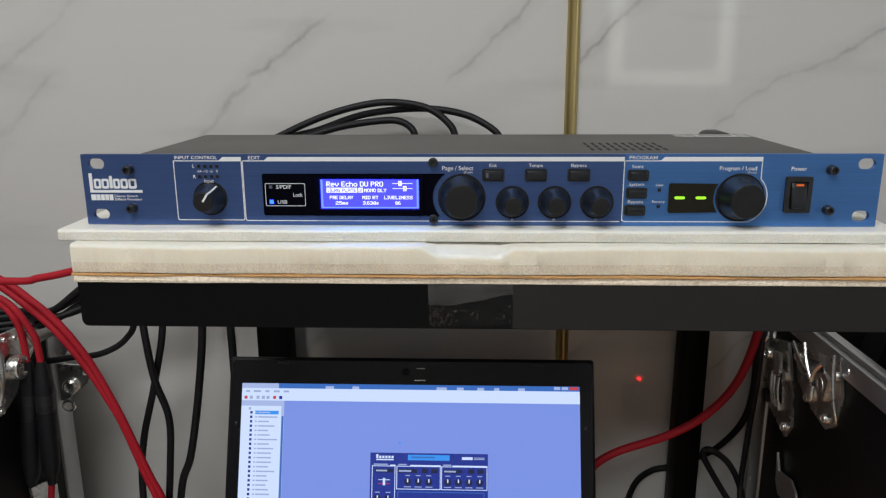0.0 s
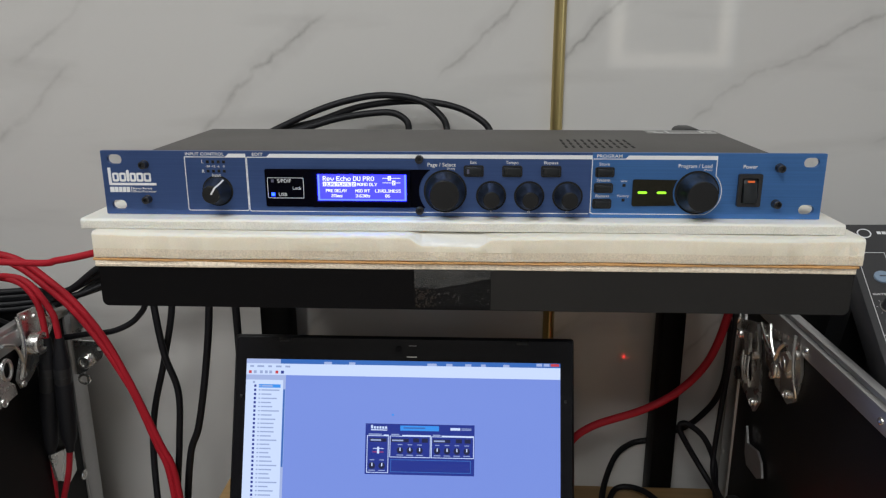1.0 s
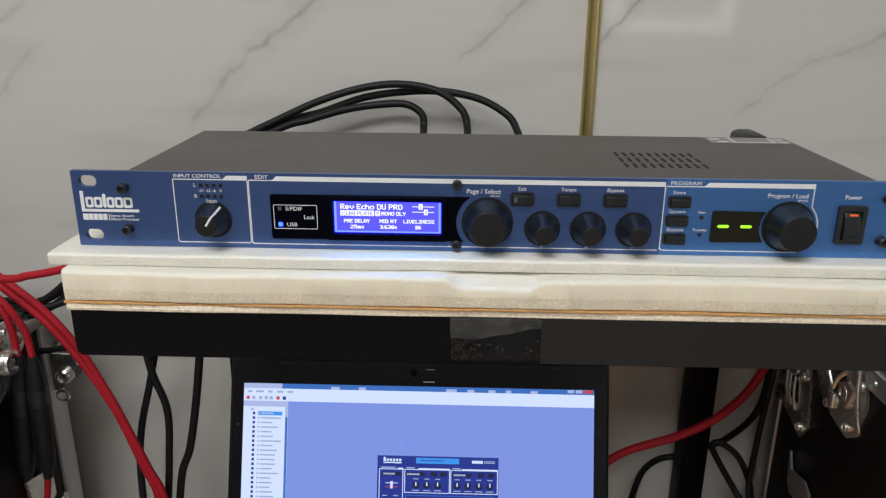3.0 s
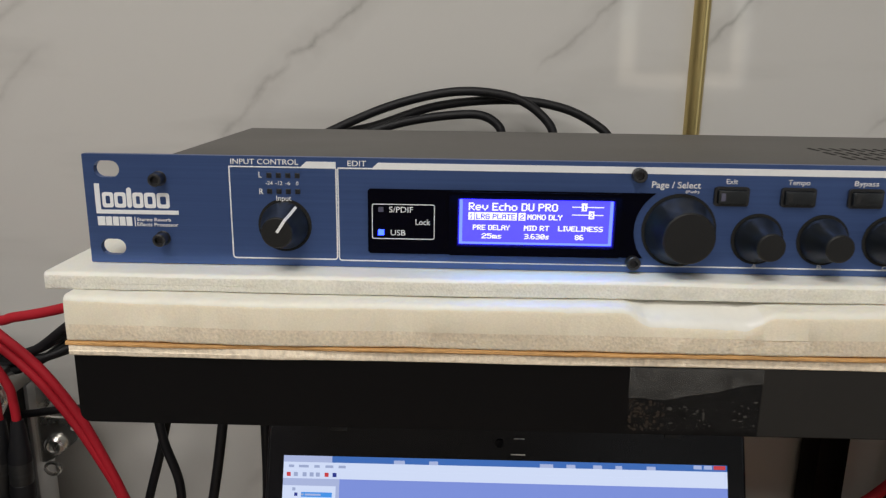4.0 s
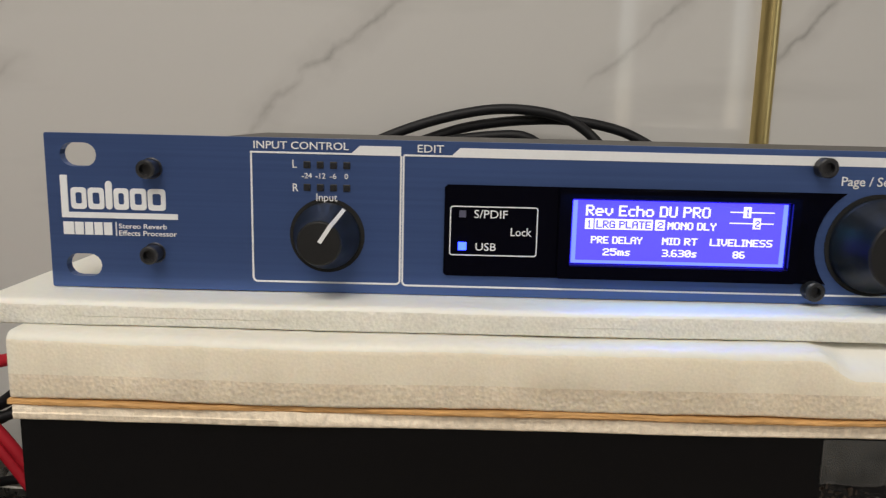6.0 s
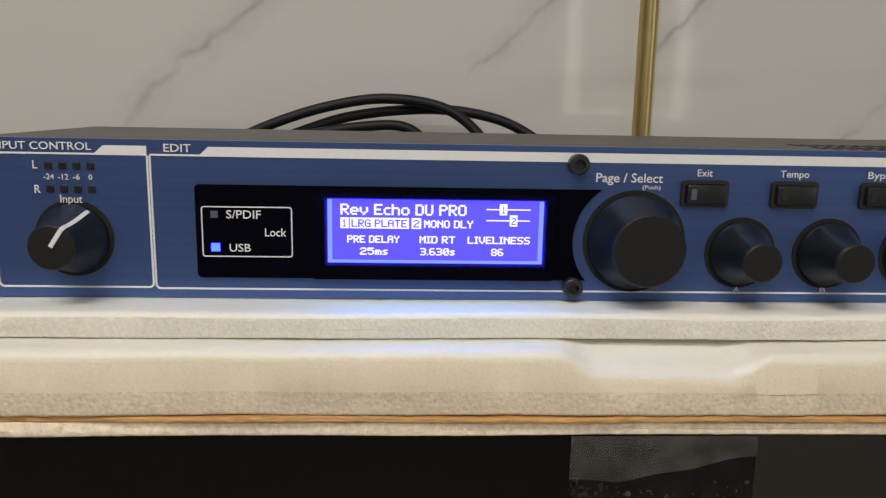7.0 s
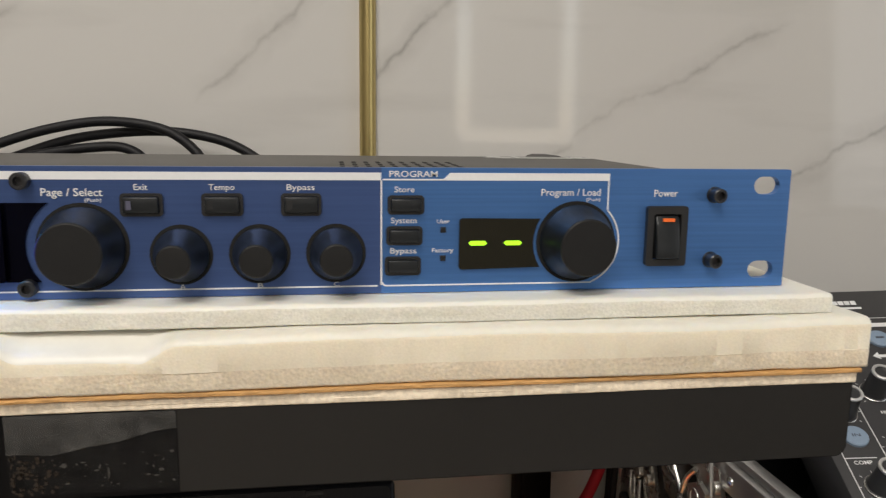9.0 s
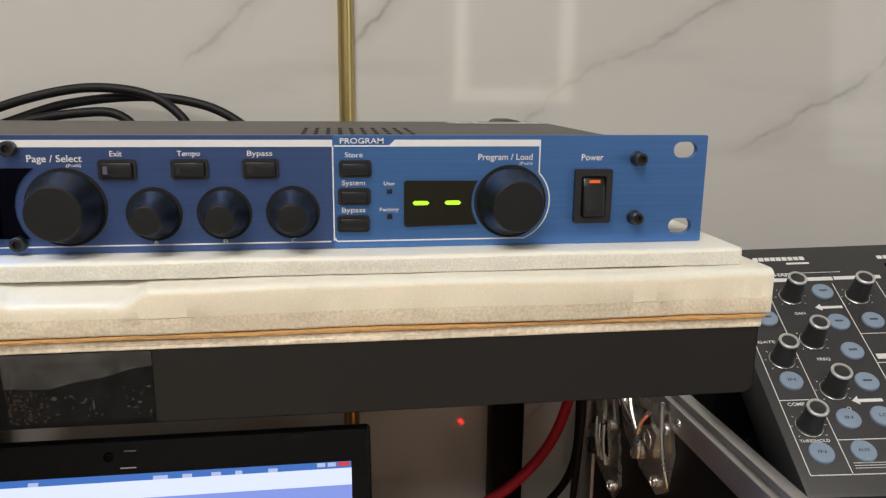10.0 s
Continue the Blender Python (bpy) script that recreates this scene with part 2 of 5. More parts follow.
    scr_pane=glow("screen_pane_grey", (0.45, 0.52, 0.80), 0.85),
    scr_title=glow("screen_title_blue", (0.05, 0.17, 0.55), 0.8),
    scr_navy=glow("screen_navy", (0.012, 0.03, 0.28), 0.85),
    scr_text=glow("screen_grey_text", (0.40, 0.47, 0.72), 0.8),
    scr_cyan=glow("screen_cyan", (0.05, 0.30, 0.85), 0.9),
    scr_dark=glow("screen_dark", (0.008, 0.012, 0.06), 0.8),
    scr_red=glow("screen_red", (0.7, 0.05, 0.06), 0.8),
)


def clear_tape(name, low, high):
    m = bpy.data.materials.new(name)
    m.use_nodes = True
    n, l = m.node_tree.nodes, m.node_tree.links
    b = n["Principled BSDF"]
    b.inputs["Base Color"].default_value = (0.75, 0.74, 0.70, 1)
    b.inputs["Roughness"].default_value = 0.16
    t = n.new("ShaderNodeTexNoise")
    t.inputs["Scale"].default_value, t.inputs["Detail"].default_value = 140, 6
    tc = n.new("ShaderNodeTexCoord")
    l.new(tc.outputs["Object"], t.inputs["Vector"])
    r = n.new("ShaderNodeMapRange")
    l.new(t.outputs["Fac"], r.inputs[0])
    r.inputs[1].default_value, r.inputs[2].default_value = 0.35, 0.8
    r.inputs[3].default_value, r.inputs[4].default_value = low, high
    l.new(r.outputs[0], b.inputs["Alpha"])
    return m


def foamy(m, depth, cell):
    """Adds the bubbly cut cells of foam and a little light carried through it."""
    n, l = m.node_tree.nodes, m.node_tree.links
    b = n["Principled BSDF"]
    b.inputs["Subsurface Weight"].default_value = 0.35
    b.inputs["Subsurface Radius"].default_value = (1.0, 0.8, 0.55)
    b.inputs["Subsurface Scale"].default_value = 0.006
    tc, v = n.new("ShaderNodeTexCoord"), n.new("ShaderNodeTexVoronoi")
    v.inputs["Scale"].default_value = cell
    l.new(tc.outputs["Object"], v.inputs["Vector"])
    z = n.new("ShaderNodeTexNoise")
    z.inputs["Scale"].default_value, z.inputs["Detail"].default_value = 800, 4
    l.new(tc.outputs["Object"], z.inputs["Vector"])
    s = n.new("ShaderNodeMath")
    s.operation = "MULTIPLY_ADD"
    s.inputs[1].default_value = 0.6
    l.new(z.outputs["Fac"], s.inputs[0])
    l.new(v.outputs["Distance"], s.inputs[2])
    bp = n.new("ShaderNodeBump")
    bp.inputs["Strength"].default_value, bp.inputs["Distance"].default_value = 1.0, depth
    l.new(s.outputs[0], bp.inputs["Height"])
    l.new(bp.outputs[0], b.inputs["Normal"])


foamy(M["foam_white"], 0.00004, 500)
foamy(M["foam_cream"], 0.00008, 500)
foamy(M["foam_cut_shaded"], 0.00014, 1100)
foamy(M["foam_coarse"], 0.00020, 900)
foamy(M["foam_cream_cut"], 0.00007, 1000)


def two_tone(m, x, other):
    """The panel's second anodised tone, beyond x on the panel."""
    n, l = m.node_tree.nodes, m.node_tree.links
    b = n["Principled BSDF"]
    tc, sp, gt = n.new("ShaderNodeTexCoord"), n.new("ShaderNodeSeparateXYZ"), n.new("ShaderNodeMath")
    l.new(tc.outputs["Object"], sp.inputs[0])
    gt.operation = "GREATER_THAN"
    l.new(sp.outputs[0], gt.inputs[0])
    gt.inputs[1].default_value = x
    old = b.inputs["Base Color"].links[0].from_socket
    mul = n.new("ShaderNodeVectorMath")
    mul.operation = "MULTIPLY"
    l.new(old, mul.inputs[0])
    mul.inputs[1].default_value = other
    mix = n.new("ShaderNodeMix")
    mix.data_type = "RGBA"
    l.new(gt.outputs[0], mix.inputs[0])
    l.new(old, mix.inputs[6])
    l.new(mul.outputs[0], mix.inputs[7])
    l.new(mix.outputs[2], b.inputs["Base Color"])


two_tone(M["blue"], 0.0899, (1.12, 1.62, 1.60))
M["tape"] = clear_tape("clear_packing_tape", 0.022, 0.062)
M["film"] = clear_tape("thin_clear_film", 0.002, 0.009)

# ---- mesh helpers ----


def box(bm, x0, x1, y0, y1, z0, z1, bevel=0.0, seg=2):
    vs = [bm.verts.new((x, y, z)) for x in (x0, x1) for y in (y0, y1) for z in (z0, z1)]
    fs = [bm.faces.new([vs[i] for i in q]) for q in ((0, 1, 3, 2), (4, 6, 7, 5), (0, 4, 5, 1), (2, 3, 7, 6), (0, 2, 6, 4), (1, 5, 7, 3))]
    if bevel:
        es = list({e for f in fs for e in f.edges})
        bmesh.ops.bevel(bm, geom=es, offset=bevel, segments=seg, affect="EDGES", profile=0.5)
    return bm


def boxed(*a, **k):
    return box(bmesh.new(), *a, **k)


def plate(bm, loops, y0, y1):
    """A plate in the xz plane with an outline and holes, from y0 (front) to y1 (back)."""
    es = []
    for loop in loops:
        vs = [bm.verts.new((x, y0, z)) for x, z in loop]
        es += [bm.edges.new((vs[i], vs[i - 1])) for i in range(len(vs))]
    fs = [g for g in bmesh.ops.triangle_fill(bm, use_beauty=True, use_dissolve=False, edges=es)["geom"] if isinstance(g, bmesh.types.BMFace)]
    ext = bmesh.ops.extrude_face_region(bm, geom=fs)["geom"]
    bmesh.ops.translate(bm, verts=[v for v in ext if isinstance(v, bmesh.types.BMVert)], vec=(0, y1 - y0, 0))
    bmesh.ops.recalc_face_normals(bm, faces=bm.faces)
    return bm


def obround(cx, cz, w, h, seg=8):
    r = h / 2
    pts = []
    for s, a0 in ((1, -90), (-1, 90)):
        for i in range(seg + 1):
            a = radians(a0 + 180 * i / seg)
            pts.append((cx + s * (w / 2 - r) + r * math.cos(a), cz + r * math.sin(a)))
    return pts


def round_rect(x0, x1, z0, z1, r, seg=4):
    pts = []
    for cx, cz, a0 in ((x1 - r, z1 - r, 0), (x0 + r, z1 - r, 90), (x0 + r, z0 + r, 180), (x1 - r, z0 + r, 270)):
        for i in range(seg + 1):
            a = radians(a0 + 90 * i / seg)
            pts.append((cx + r * math.cos(a), cz + r * math.sin(a)))
    return pts


def lathe(bm, profile, m=None, seg=40):
    """Turns (radius, height) pairs round the local z axis; m places the result."""
    m = m or Matrix()
    rings = []
    for r, h in profile:
        if r < 1e-7:
            rings.append([bm.verts.new(m @ Vector((0, 0, h)))])
        else:
            rings.append([bm.verts.new(m @ Vector((r * math.cos(2 * math.pi * i / seg), r * math.sin(2 * math.pi * i / seg), h))) for i in range(seg)])
    for a, b in zip(rings, rings[1:]):
        for i in range(seg):
            j = (i + 1) % seg
            if len(a) == 1 and len(b) > 1:
                bm.faces.new((a[0], b[i], b[j]))
            elif len(b) == 1 and len(a) > 1:
                bm.faces.new((a[i], b[0], a[j]))
            elif len(a) > 1:
                bm.faces.new((a[i], b[i], b[j], a[j]))
    bmesh.ops.recalc_face_normals(bm, faces=bm.faces)
    return bm


def smooth_path(pts, per=10):
    p = [Vector(q) for q in pts]
    p = [2 * p[0] - p[1]] + p + [2 * p[-1] - p[-2]]
    out = []
    for i in range(1, len(p) - 2):
        for k in range(per):
            t = k / per
            a, b, c, d = p[i - 1:i + 3]
            out.append(0.5 * (2 * b + (c - a) * t + (2 * a - 5 * b + 4 * c - d) * t * t + (3 * b - a - 3 * c + d) * t ** 3))
    out.append(p[-2])
    return out


def tube(bm, pts, r, per=10, seg=12):
    path = smooth_path(pts, per)
    up = Vector((0.3, 0.5, 0.8))
    rings = []
    for i, q in enumerate(path):
        d = (path[min(i + 1, len(path) - 1)] - path[max(i - 1, 0)]).normalized()
        s = d.cross(up).normalized()
        up = s.cross(d).normalized()
        rings.append([bm.verts.new(q + r * (math.cos(2 * math.pi * k / seg) * s + math.sin(2 * math.pi * k / seg) * up)) for k in range(seg)])
    for a, b in zip(rings, rings[1:]):
        for k in range(seg):
            bm.faces.new((a[k], a[(k + 1) % seg], b[(k + 1) % seg], b[k]))
    bm.faces.new(rings[0][::-1])
    bm.faces.new(rings[-1])
    bmesh.ops.recalc_face_normals(bm, faces=bm.faces)
    return bm


def thing(name, label, category, at=None, group="", kind=""):
    ob = new(name)
    ob.empty_display_size = 0.02
    if at is not None:
        ob.matrix_world = at if isinstance(at, Matrix) else Matrix.Translation(at)
    return tagged(ob, label, category, group, kind)


def part(name, bm, material, parent=None, label="", smooth=35):
    me = bpy.data.meshes.new(name)
    bm.to_mesh(me)
    bm.free()
    me.materials.append(M[material])
    if smooth:
        me.shade_smooth()
        me.set_sharp_from_angle(angle=radians(smooth))
    ob = new(name, me)
    if parent is not None:
        ob.parent = parent
    return tagged(ob, label)


def solo(name, bm, material, label, category, group="", kind="", smooth=35):
    return tagged(part(name, bm, material, None, "", smooth), label, category, group, kind)


def text_mesh(words, bold=0.0):
    c = bpy.data.curves.new("words", "FONT")
    c.body, c.offset, c.extrude, c.resolution_u = words, bold, 0.01, 3
    ob = bpy.data.objects.new("words", c)
    scene.collection.objects.link(ob)
    me = bpy.data.meshes.new_from_object(ob.evaluated_get(bpy.context.evaluated_depsgraph_get()))
    bpy.data.objects.remove(ob)
    bpy.data.curves.remove(c)
    bm = bmesh.new()
    bm.from_mesh(me)
    bpy.data.meshes.remove(me)
    return bm


def writing(words, u0, u1, w0, w1, y, material, parent, bold=0.0, name="lettering", depth=0.00012, flat=False):
    """Letters that fill the box u0..u1, w0..w1 of the xz plane (flat: the xy plane) at depth y."""
    bpy.context.view_layer.update()
    bm = text_mesh(words, bold)
    xs, ys = [v.co.x for v in bm.verts], [v.co.y for v in bm.verts]
    x0, x1, y0, y1 = min(xs), max(xs), min(ys), max(ys)
    for v in bm.verts:
        a, b = u0 + (v.co.x - x0) / (x1 - x0) * (u1 - u0), w0 + (v.co.y - y0) / (y1 - y0) * (w1 - w0)
        v.co = (a, b, y + (depth if v.co.z > 0 else 0)) if flat else (a, y - (depth if v.co.z > 0 else 0), b)
    bmesh.ops.recalc_face_normals(bm, faces=bm.faces)
    return part(name, bm, material, parent, smooth=0)

# ---- the room ----
WALL = 0.79
LOW = -0.008  # level of the floor
solo("wall_north", boxed(-2.4, 2.6, WALL, WALL + 0.12, LOW, 2.8), "marble", "polished white marble tile wall with grey diagonal veins", "wall", kind="structure", smooth=0)
# unseen wall, kept darker than the east one to dim reflections from the left
solo("wall_west", boxed(-2.52, -2.4, -2.82, WALL + 0.12, LOW, 2.8), "dim", "unseen grey-brown wall toned dark for the reflections", "wall", kind="structure", smooth=0)
# unseen east wall; its opening and frame are made up for the fill lamp
bm = plate(bmesh.new(), [[(-WALL - 0.12, LOW), (2.82, LOW), (2.82, 2.8), (-WALL - 0.12, 2.8)], [(0.45, 0.85), (1.75, 0.85), (1.75, 2.15), (0.45, 2.15)]], 2.6, 2.72)
bmesh.ops.transform(bm, matrix=Matrix(((0, 1, 0, 0), (-1, 0, 0, 0), (0, 0, 1, 0), (0, 0, 0, 1))), verts=bm.verts)
bmesh.ops.recalc_face_normals(bm, faces=bm.faces)
solo("wall_east", bm, "plaster", "unseen plain wall with a window opening", "wall", kind="structure", smooth=0)
win2 = thing("unseen_window_2", "unseen window frame added for the east fill lamp", "window", (0, 0, 0), kind="structure")
bm = plate(bmesh.new(), [[(0.45, 0.85), (1.75, 0.85), (1.75, 2.15), (0.45, 2.15)], [(0.50, 0.90), (1.08, 0.90), (1.08, 2.10), (0.50, 2.10)], [(1.12, 0.90), (1.70, 0.90), (1.70, 2.10), (1.12, 2.10)]], 2.64, 2.69)
bmesh.ops.transform(bm, matrix=Matrix(((0, 1, 0, 0), (-1, 0, 0, 0), (0, 0, 1, 0), (0, 0, 0, 1))), verts=bm.verts)
bmesh.ops.recalc_face_normals(bm, faces=bm.faces)
part("window_frame", bm, "label", win2)
WX0, WX1, WZ0, WZ1 = 0.74, 1.44, 0.99, 2.31
bm = bmesh.new()
plate(bm, [[(-2.4, LOW), (2.6, LOW), (2.6, 2.8), (-2.4, 2.8)], [(WX0, WZ0), (WX1, WZ0), (WX1, WZ1), (WX0, WZ1)]], -2.82, -2.7)
solo("wall_south", bm, "dim", "unseen plain wall with a window opening", "wall", kind="structure", smooth=0)
solo("floor", boxed(-2.52, 2.72, -2.82, WALL + 0.12, LOW - 0.1, LOW), "floor", "grey tiled floor", "floor", kind="structure", smooth=0)
solo("ceiling", boxed(-2.52, 2.72, -2.82, WALL + 0.12, 2.8, 2.9), "plaster", "plain white ceiling", "ceiling", kind="structure", smooth=0)
win = thing("window_1", "white framed window in the rear wall", "window", (0, 0, 0), kind="structure")
part("window_frame", plate(bmesh.new(), [[(WX0, WZ0), (WX1, WZ0), (WX1, WZ1), (WX0, WZ1)], [(WX0 + 0.012, WZ0 + 0.012), (WX1 - 0.012, WZ0 + 0.012), (WX1 - 0.012, WZ1 - 0.012), (WX0 + 0.012, WZ1 - 0.012)]], -2.79, -2.73), "label", win)
part("blind", boxed(0.825, 1.335, -2.706, -2.702, 1.075, 2.30, bevel=0.001), "plaster", win, "plain grey roller blind let down short of the sill")
for y in (-0.75, -2.0):
    lamp = thing("ceiling_light", "square white LED ceiling panel", "lamp", (-0.50, y, 2.8), group="ceiling panels")
    part("frame", plate(bmesh.new(), [[(-0.62, -0.02), (0.62, -0.02), (0.62, 0), (-0.62, 0)]], -0.32, 0.32), "label", lamp)
    part("diffuser", boxed(-0.6, 0.6, -0.3, 0.3, -0.026, -0.021), "lamp_panel", lamp)

bm = bmesh.new()
prof = [(-0.0065, 0.001), (-0.0065, -0.004), (-0.004, -0.0085), (0, -0.010), (0.004, -0.0085), (0.0065, -0.004), (0.0065, 0.001)]
for a, b in zip(prof, prof[1:]):
    bm.faces.new([bm.verts.new((0.1025 + x, WALL + y, z)) for x, y, z in ((a[0], a[1], 0), (b[0], b[1], 0), (b[0], b[1], 2.8), (a[0], a[1], 2.8))])
bmesh.ops.remove_doubles(bm, verts=bm.verts, dist=1e-5)
bmesh.ops.recalc_face_normals(bm, faces=bm.faces)
solo("trim", bm, "brass", "vertical rounded brass trim strip on the marble wall", "trim", kind="structure", smooth=60)

# ---- wooden board table, stand and its shelf ----
table = thing("side_table", "low table with a yellow pine board top", "table", (0, 0, LOW))
part("tabletop", boxed(-0.288, 0.302, 0.14, 0.742, 0.622, 0.648, bevel=0.003), "wood", table)
for x in (-0.26, 0.275):
    for y in (0.18, 0.70):
        part("leg", boxed(x - 0.02, x + 0.02, y - 0.02, y + 0.02, 0, 0.622, bevel=0.002), "wood", table)

stand = thing("equipment_stand", "black steel stand with a thick shelf on two rear posts", "stand", (0, 0, 0))
r4 = round_rect(-0.2415, 0.2590, 0.9872, 1.0155, 0.0042, 5)
outline = [(x, z) for x, z in r4 if z < 1.0] + [(0.2590, 1.0155), (-0.2415, 1.0155)]
part("shelf", plate(bmesh.new(), [outline], 0.4090, 0.784), "shelf", stand, smooth=25)
part("scuffed_face", plate(bmesh.new(), [[(0.0238, 0.9876)] + [(x - 0.0003, z + 0.0003) for x, z in r4 if x > 0.25 and z < 1.0] + [(0.2586, 1.0154), (0.0238, 1.0154)]], 0.40885, 0.4093), "shelf_haze", stand, "hazy scuffed black paint", smooth=0)
for x0, x1 in ((-0.237, -0.202), (0.2275, 0.2545)):
    part("leg", boxed(x0, x1, 0.746, 0.781, LOW, 0.9874, bevel=0.003), "leg", stand)
    part("foot", boxed(x0, x1, 0.30, 0.747, LOW, 0.03, bevel=0.003), "leg", stand)

# ---- plywood and foam ----


def slab(x0, x1, y0, y1, z0, z1, r_top, r_bot, wob, seed, dent=None, steps=170, layered=False):
    """A soft sheet: a rounded profile swept along x, with an uneven cut edge."""
    bm = bmesh.new()
    rings = []
    for i in range(steps + 1):
        x = x0 + (x1 - x0) * i / steps
        n1 = noise.noise(Vector((x * 14, seed, 0)))
        n2 = noise.noise(Vector((x * 60, seed, 3)))
        n3 = noise.noise(Vector((x * 17, seed, 8)))
        sink = 0.0
        if dent:
            a = min(max((x - dent[0]) / 0.011, 0), 1) * min(max((dent[1] - x) / 0.011, 0), 1)
            sink = dent[2] * a * a * (3 - 2 * a)
        n4 = noise.noise(Vector((x * 260, seed, 5)))
        yf = y0 + wob * (n1 + 0.3 * n2 + 0.14 * n4)
        zt = z1 + wob * (0.45 * n3 + 0.12 * n2 + 0.10 * n4) - sink
        rt = r_top * (1 + 0.4 * n2) + sink * 0.35
        pts = [(y1, z0), (y1, z1)]
        pts += [(yf + 0.022, z1), (yf + rt + 0.004, zt + sink * 0.45)]
        for k in range(6):
            a = radians(90 + 90 * k / 5)
            pts.append((yf + rt + rt * math.cos(a), zt - rt + rt * math.sin(a)))
        za, zb = zt - rt, z0 + r_bot
        split = z0 + 0.36 * (z1 - z0) + 0.0006 * n3 if layered else za + 0.6 * (zb - za)
        split = min(split, za - 0.0006)
        pts += [(yf + 0.0003 * n2, split + 0.0003), (yf - 0.0004 * n3, split)]
        for k in range(4):
            a = radians(180 + 90 * k / 3)
            pts.append((yf + r_bot + r_bot * math.cos(a), z0 + r_bot + r_bot * math.sin(a)))
        rings.append([bm.verts.new((x, py, pz)) for py, pz in pts])
    for a, b in zip(rings, rings[1:]):
        xm = a[0].co.x
        for k in range(len(a)):
            fc = bm.faces.new((a[k], a[(k + 1) % len(a)], b[(k + 1) % len(a)], b[k]))
            fc.material_index = 3 if layered and 10 <= k <= 14 else 1 if 8 <= k <= 14 else (2 if dent and dent[0] + 0.005 < xm < dent[1] - 0.005 and k in range(2, 8) else 0)
    for q in (rings[0][::-1], rings[-1]):
        bm.faces.new(q).material_index = 1
    bmesh.ops.recalc_face_normals(bm, faces=bm.faces)
    return bm


def add_materials(ob, *names):
    for q in names:
        ob.data.materials.append(M[q])
    return ob


ply = thing("plywood_board", "thin raw plywood board with rough splintered front edge", "board", (0, 0, 0))
add_materials(part("core", slab(-0.2425, 0.2592, 0.4078, 0.66, 1.0156, 1.0198, 0.0007, 0.0007, 0.0011, 5.5, steps=420), "ply_pale", ply), "ply_pale")
add_materials(part("veneer", slab(-0.2435, 0.2600, 0.4066, 0.66, 1.0199, 1.0214, 0.0006, 0.0005, 0.0015, 9.1, steps=420), "ply", ply, "brown stained veneer layer"), "ply")
add_materials(solo("foam_sheet", slab(-0.2425, 0.2618, 0.4065, 0.66, 1.0217, 1.0396, 0.0032, 0.0010, 0.0024, 2.2, dent=(-0.032, 0.025, 0.0042), steps=520, layered=True), "foam_cream",
     "thick cream packing foam sheet with a pressed front edge", "foam sheet", group="foam sheets"), "foam_cream_cut", "foam_gloss", "foam_coarse")
add_materials(solo("foam_sheet", slab(-0.2530, 0.2520, 0.4155, 0.655, 1.0398, 1.0468, 0.0019, 0.0006, 0.0013, 7.7, steps=420), "foam_white",
     "thinner white packing foam sheet under the effects unit", "foam sheet", group="foam sheets"), "foam_cut_shaded")


def strip(x0, x1, pts, wob, rise=0.0):
    """A thin film across x0..x1 that follows (y, z) points."""
    bm = bmesh.new()
    rows = []
    for i in range(25):
        x = x0 + (x1 - x0) * i / 24
        e = wob * noise.noise(Vector((x * 90, 4.4, 1)))
        rows.append([bm.verts.new((x, y, z + ((e + rise * max(0, i / 24 - 0.3)) if k == len(pts) - 1 else 0))) for k, (y, z) in enumerate(pts)])
    for a, b in zip(rows, rows[1:]):
        for k in range(len(pts) - 1):
            bm.faces.new((a[k], a[k + 1], b[k + 1], b[k]))
    ext = bmesh.ops.extrude_face_region(bm, geom=bm.faces[:])["geom"]
    bmesh.ops.translate(bm, verts=[v for v in ext if isinstance(v, bmesh.types.BMVert)], vec=(0, -0.0001, 0.00005))
    bmesh.ops.recalc_face_normals(bm, faces=bm.faces)
    return bm


tape = thing("adhesive_tape", "clear adhesive tape stuck on the black shelf edge", "tape", (0, 0, 0))
part("upper_strip", strip(-0.0272, 0.0236, [(0.4083, 1.0154), (0.4083, 1.0122), (0.4082, 1.0026)], 0.0008, 0.0102), "tape", tape, "cloudy torn upper strip")
part("lower_film", strip(-0.0270, 0.0234, [(0.4087, 1.0150), (0.4087, 1.0000), (0.4087, 0.9890)], 0.0006), "film", tape)
rnd = random.Random(4)


def flake(bm, x, z, w, h, y0=0.40845, y1=0.4088):
    """One ragged fleck of glue."""
    n = rnd.randint(6, 9)
    pts = [(x + w * rnd.uniform(0.5, 1.0) * math.cos(2 * math.pi * k / n), z + h * rnd.uniform(0.5, 1.0) * math.sin(2 * math.pi * k / n)) for k in range(n)]
    lo, hi = [bm.verts.new((a, y1, b)) for a, b in pts], [bm.verts.new((a, y0, b)) for a, b in pts]
    bm.faces.new(hi)
    for k in range(n):
        bm.faces.new((lo[k - 1], lo[k], hi[k], hi[k - 1]))


bm = bmesh.new()
flake(bm, 0.0024, 0.9955, 0.0005, 0.0024)
flake(bm, -0.0108, 0.9985, 0.0010, 0.0011)
for _ in range(26):
    x = rnd.uniform(-0.013, 0.0225)
    flake(bm, x, rnd.uniform(0.9895, 1.000 + 0.17 * max(0, x)), rnd.choice((0.00025, 0.0004, 0.0009)), rnd.choice((0.0002, 0.0003, 0.0005)))
bmesh.ops.recalc_face_normals(bm, faces=bm.faces)
solo("glue_residue", bm, "residue", "pale specks of dried glue on the shelf edge", "residue", kind="stuff", smooth=0)
bm = bmesh.new()
for _ in range(60):
    flake(bm, -0.0262 + 0.013 * rnd.random() ** 1.6, rnd.uniform(0.9890, 1.0020), rnd.uniform(0.0003, 0.0010), rnd.uniform(0.0003, 0.0012), 0.40850)
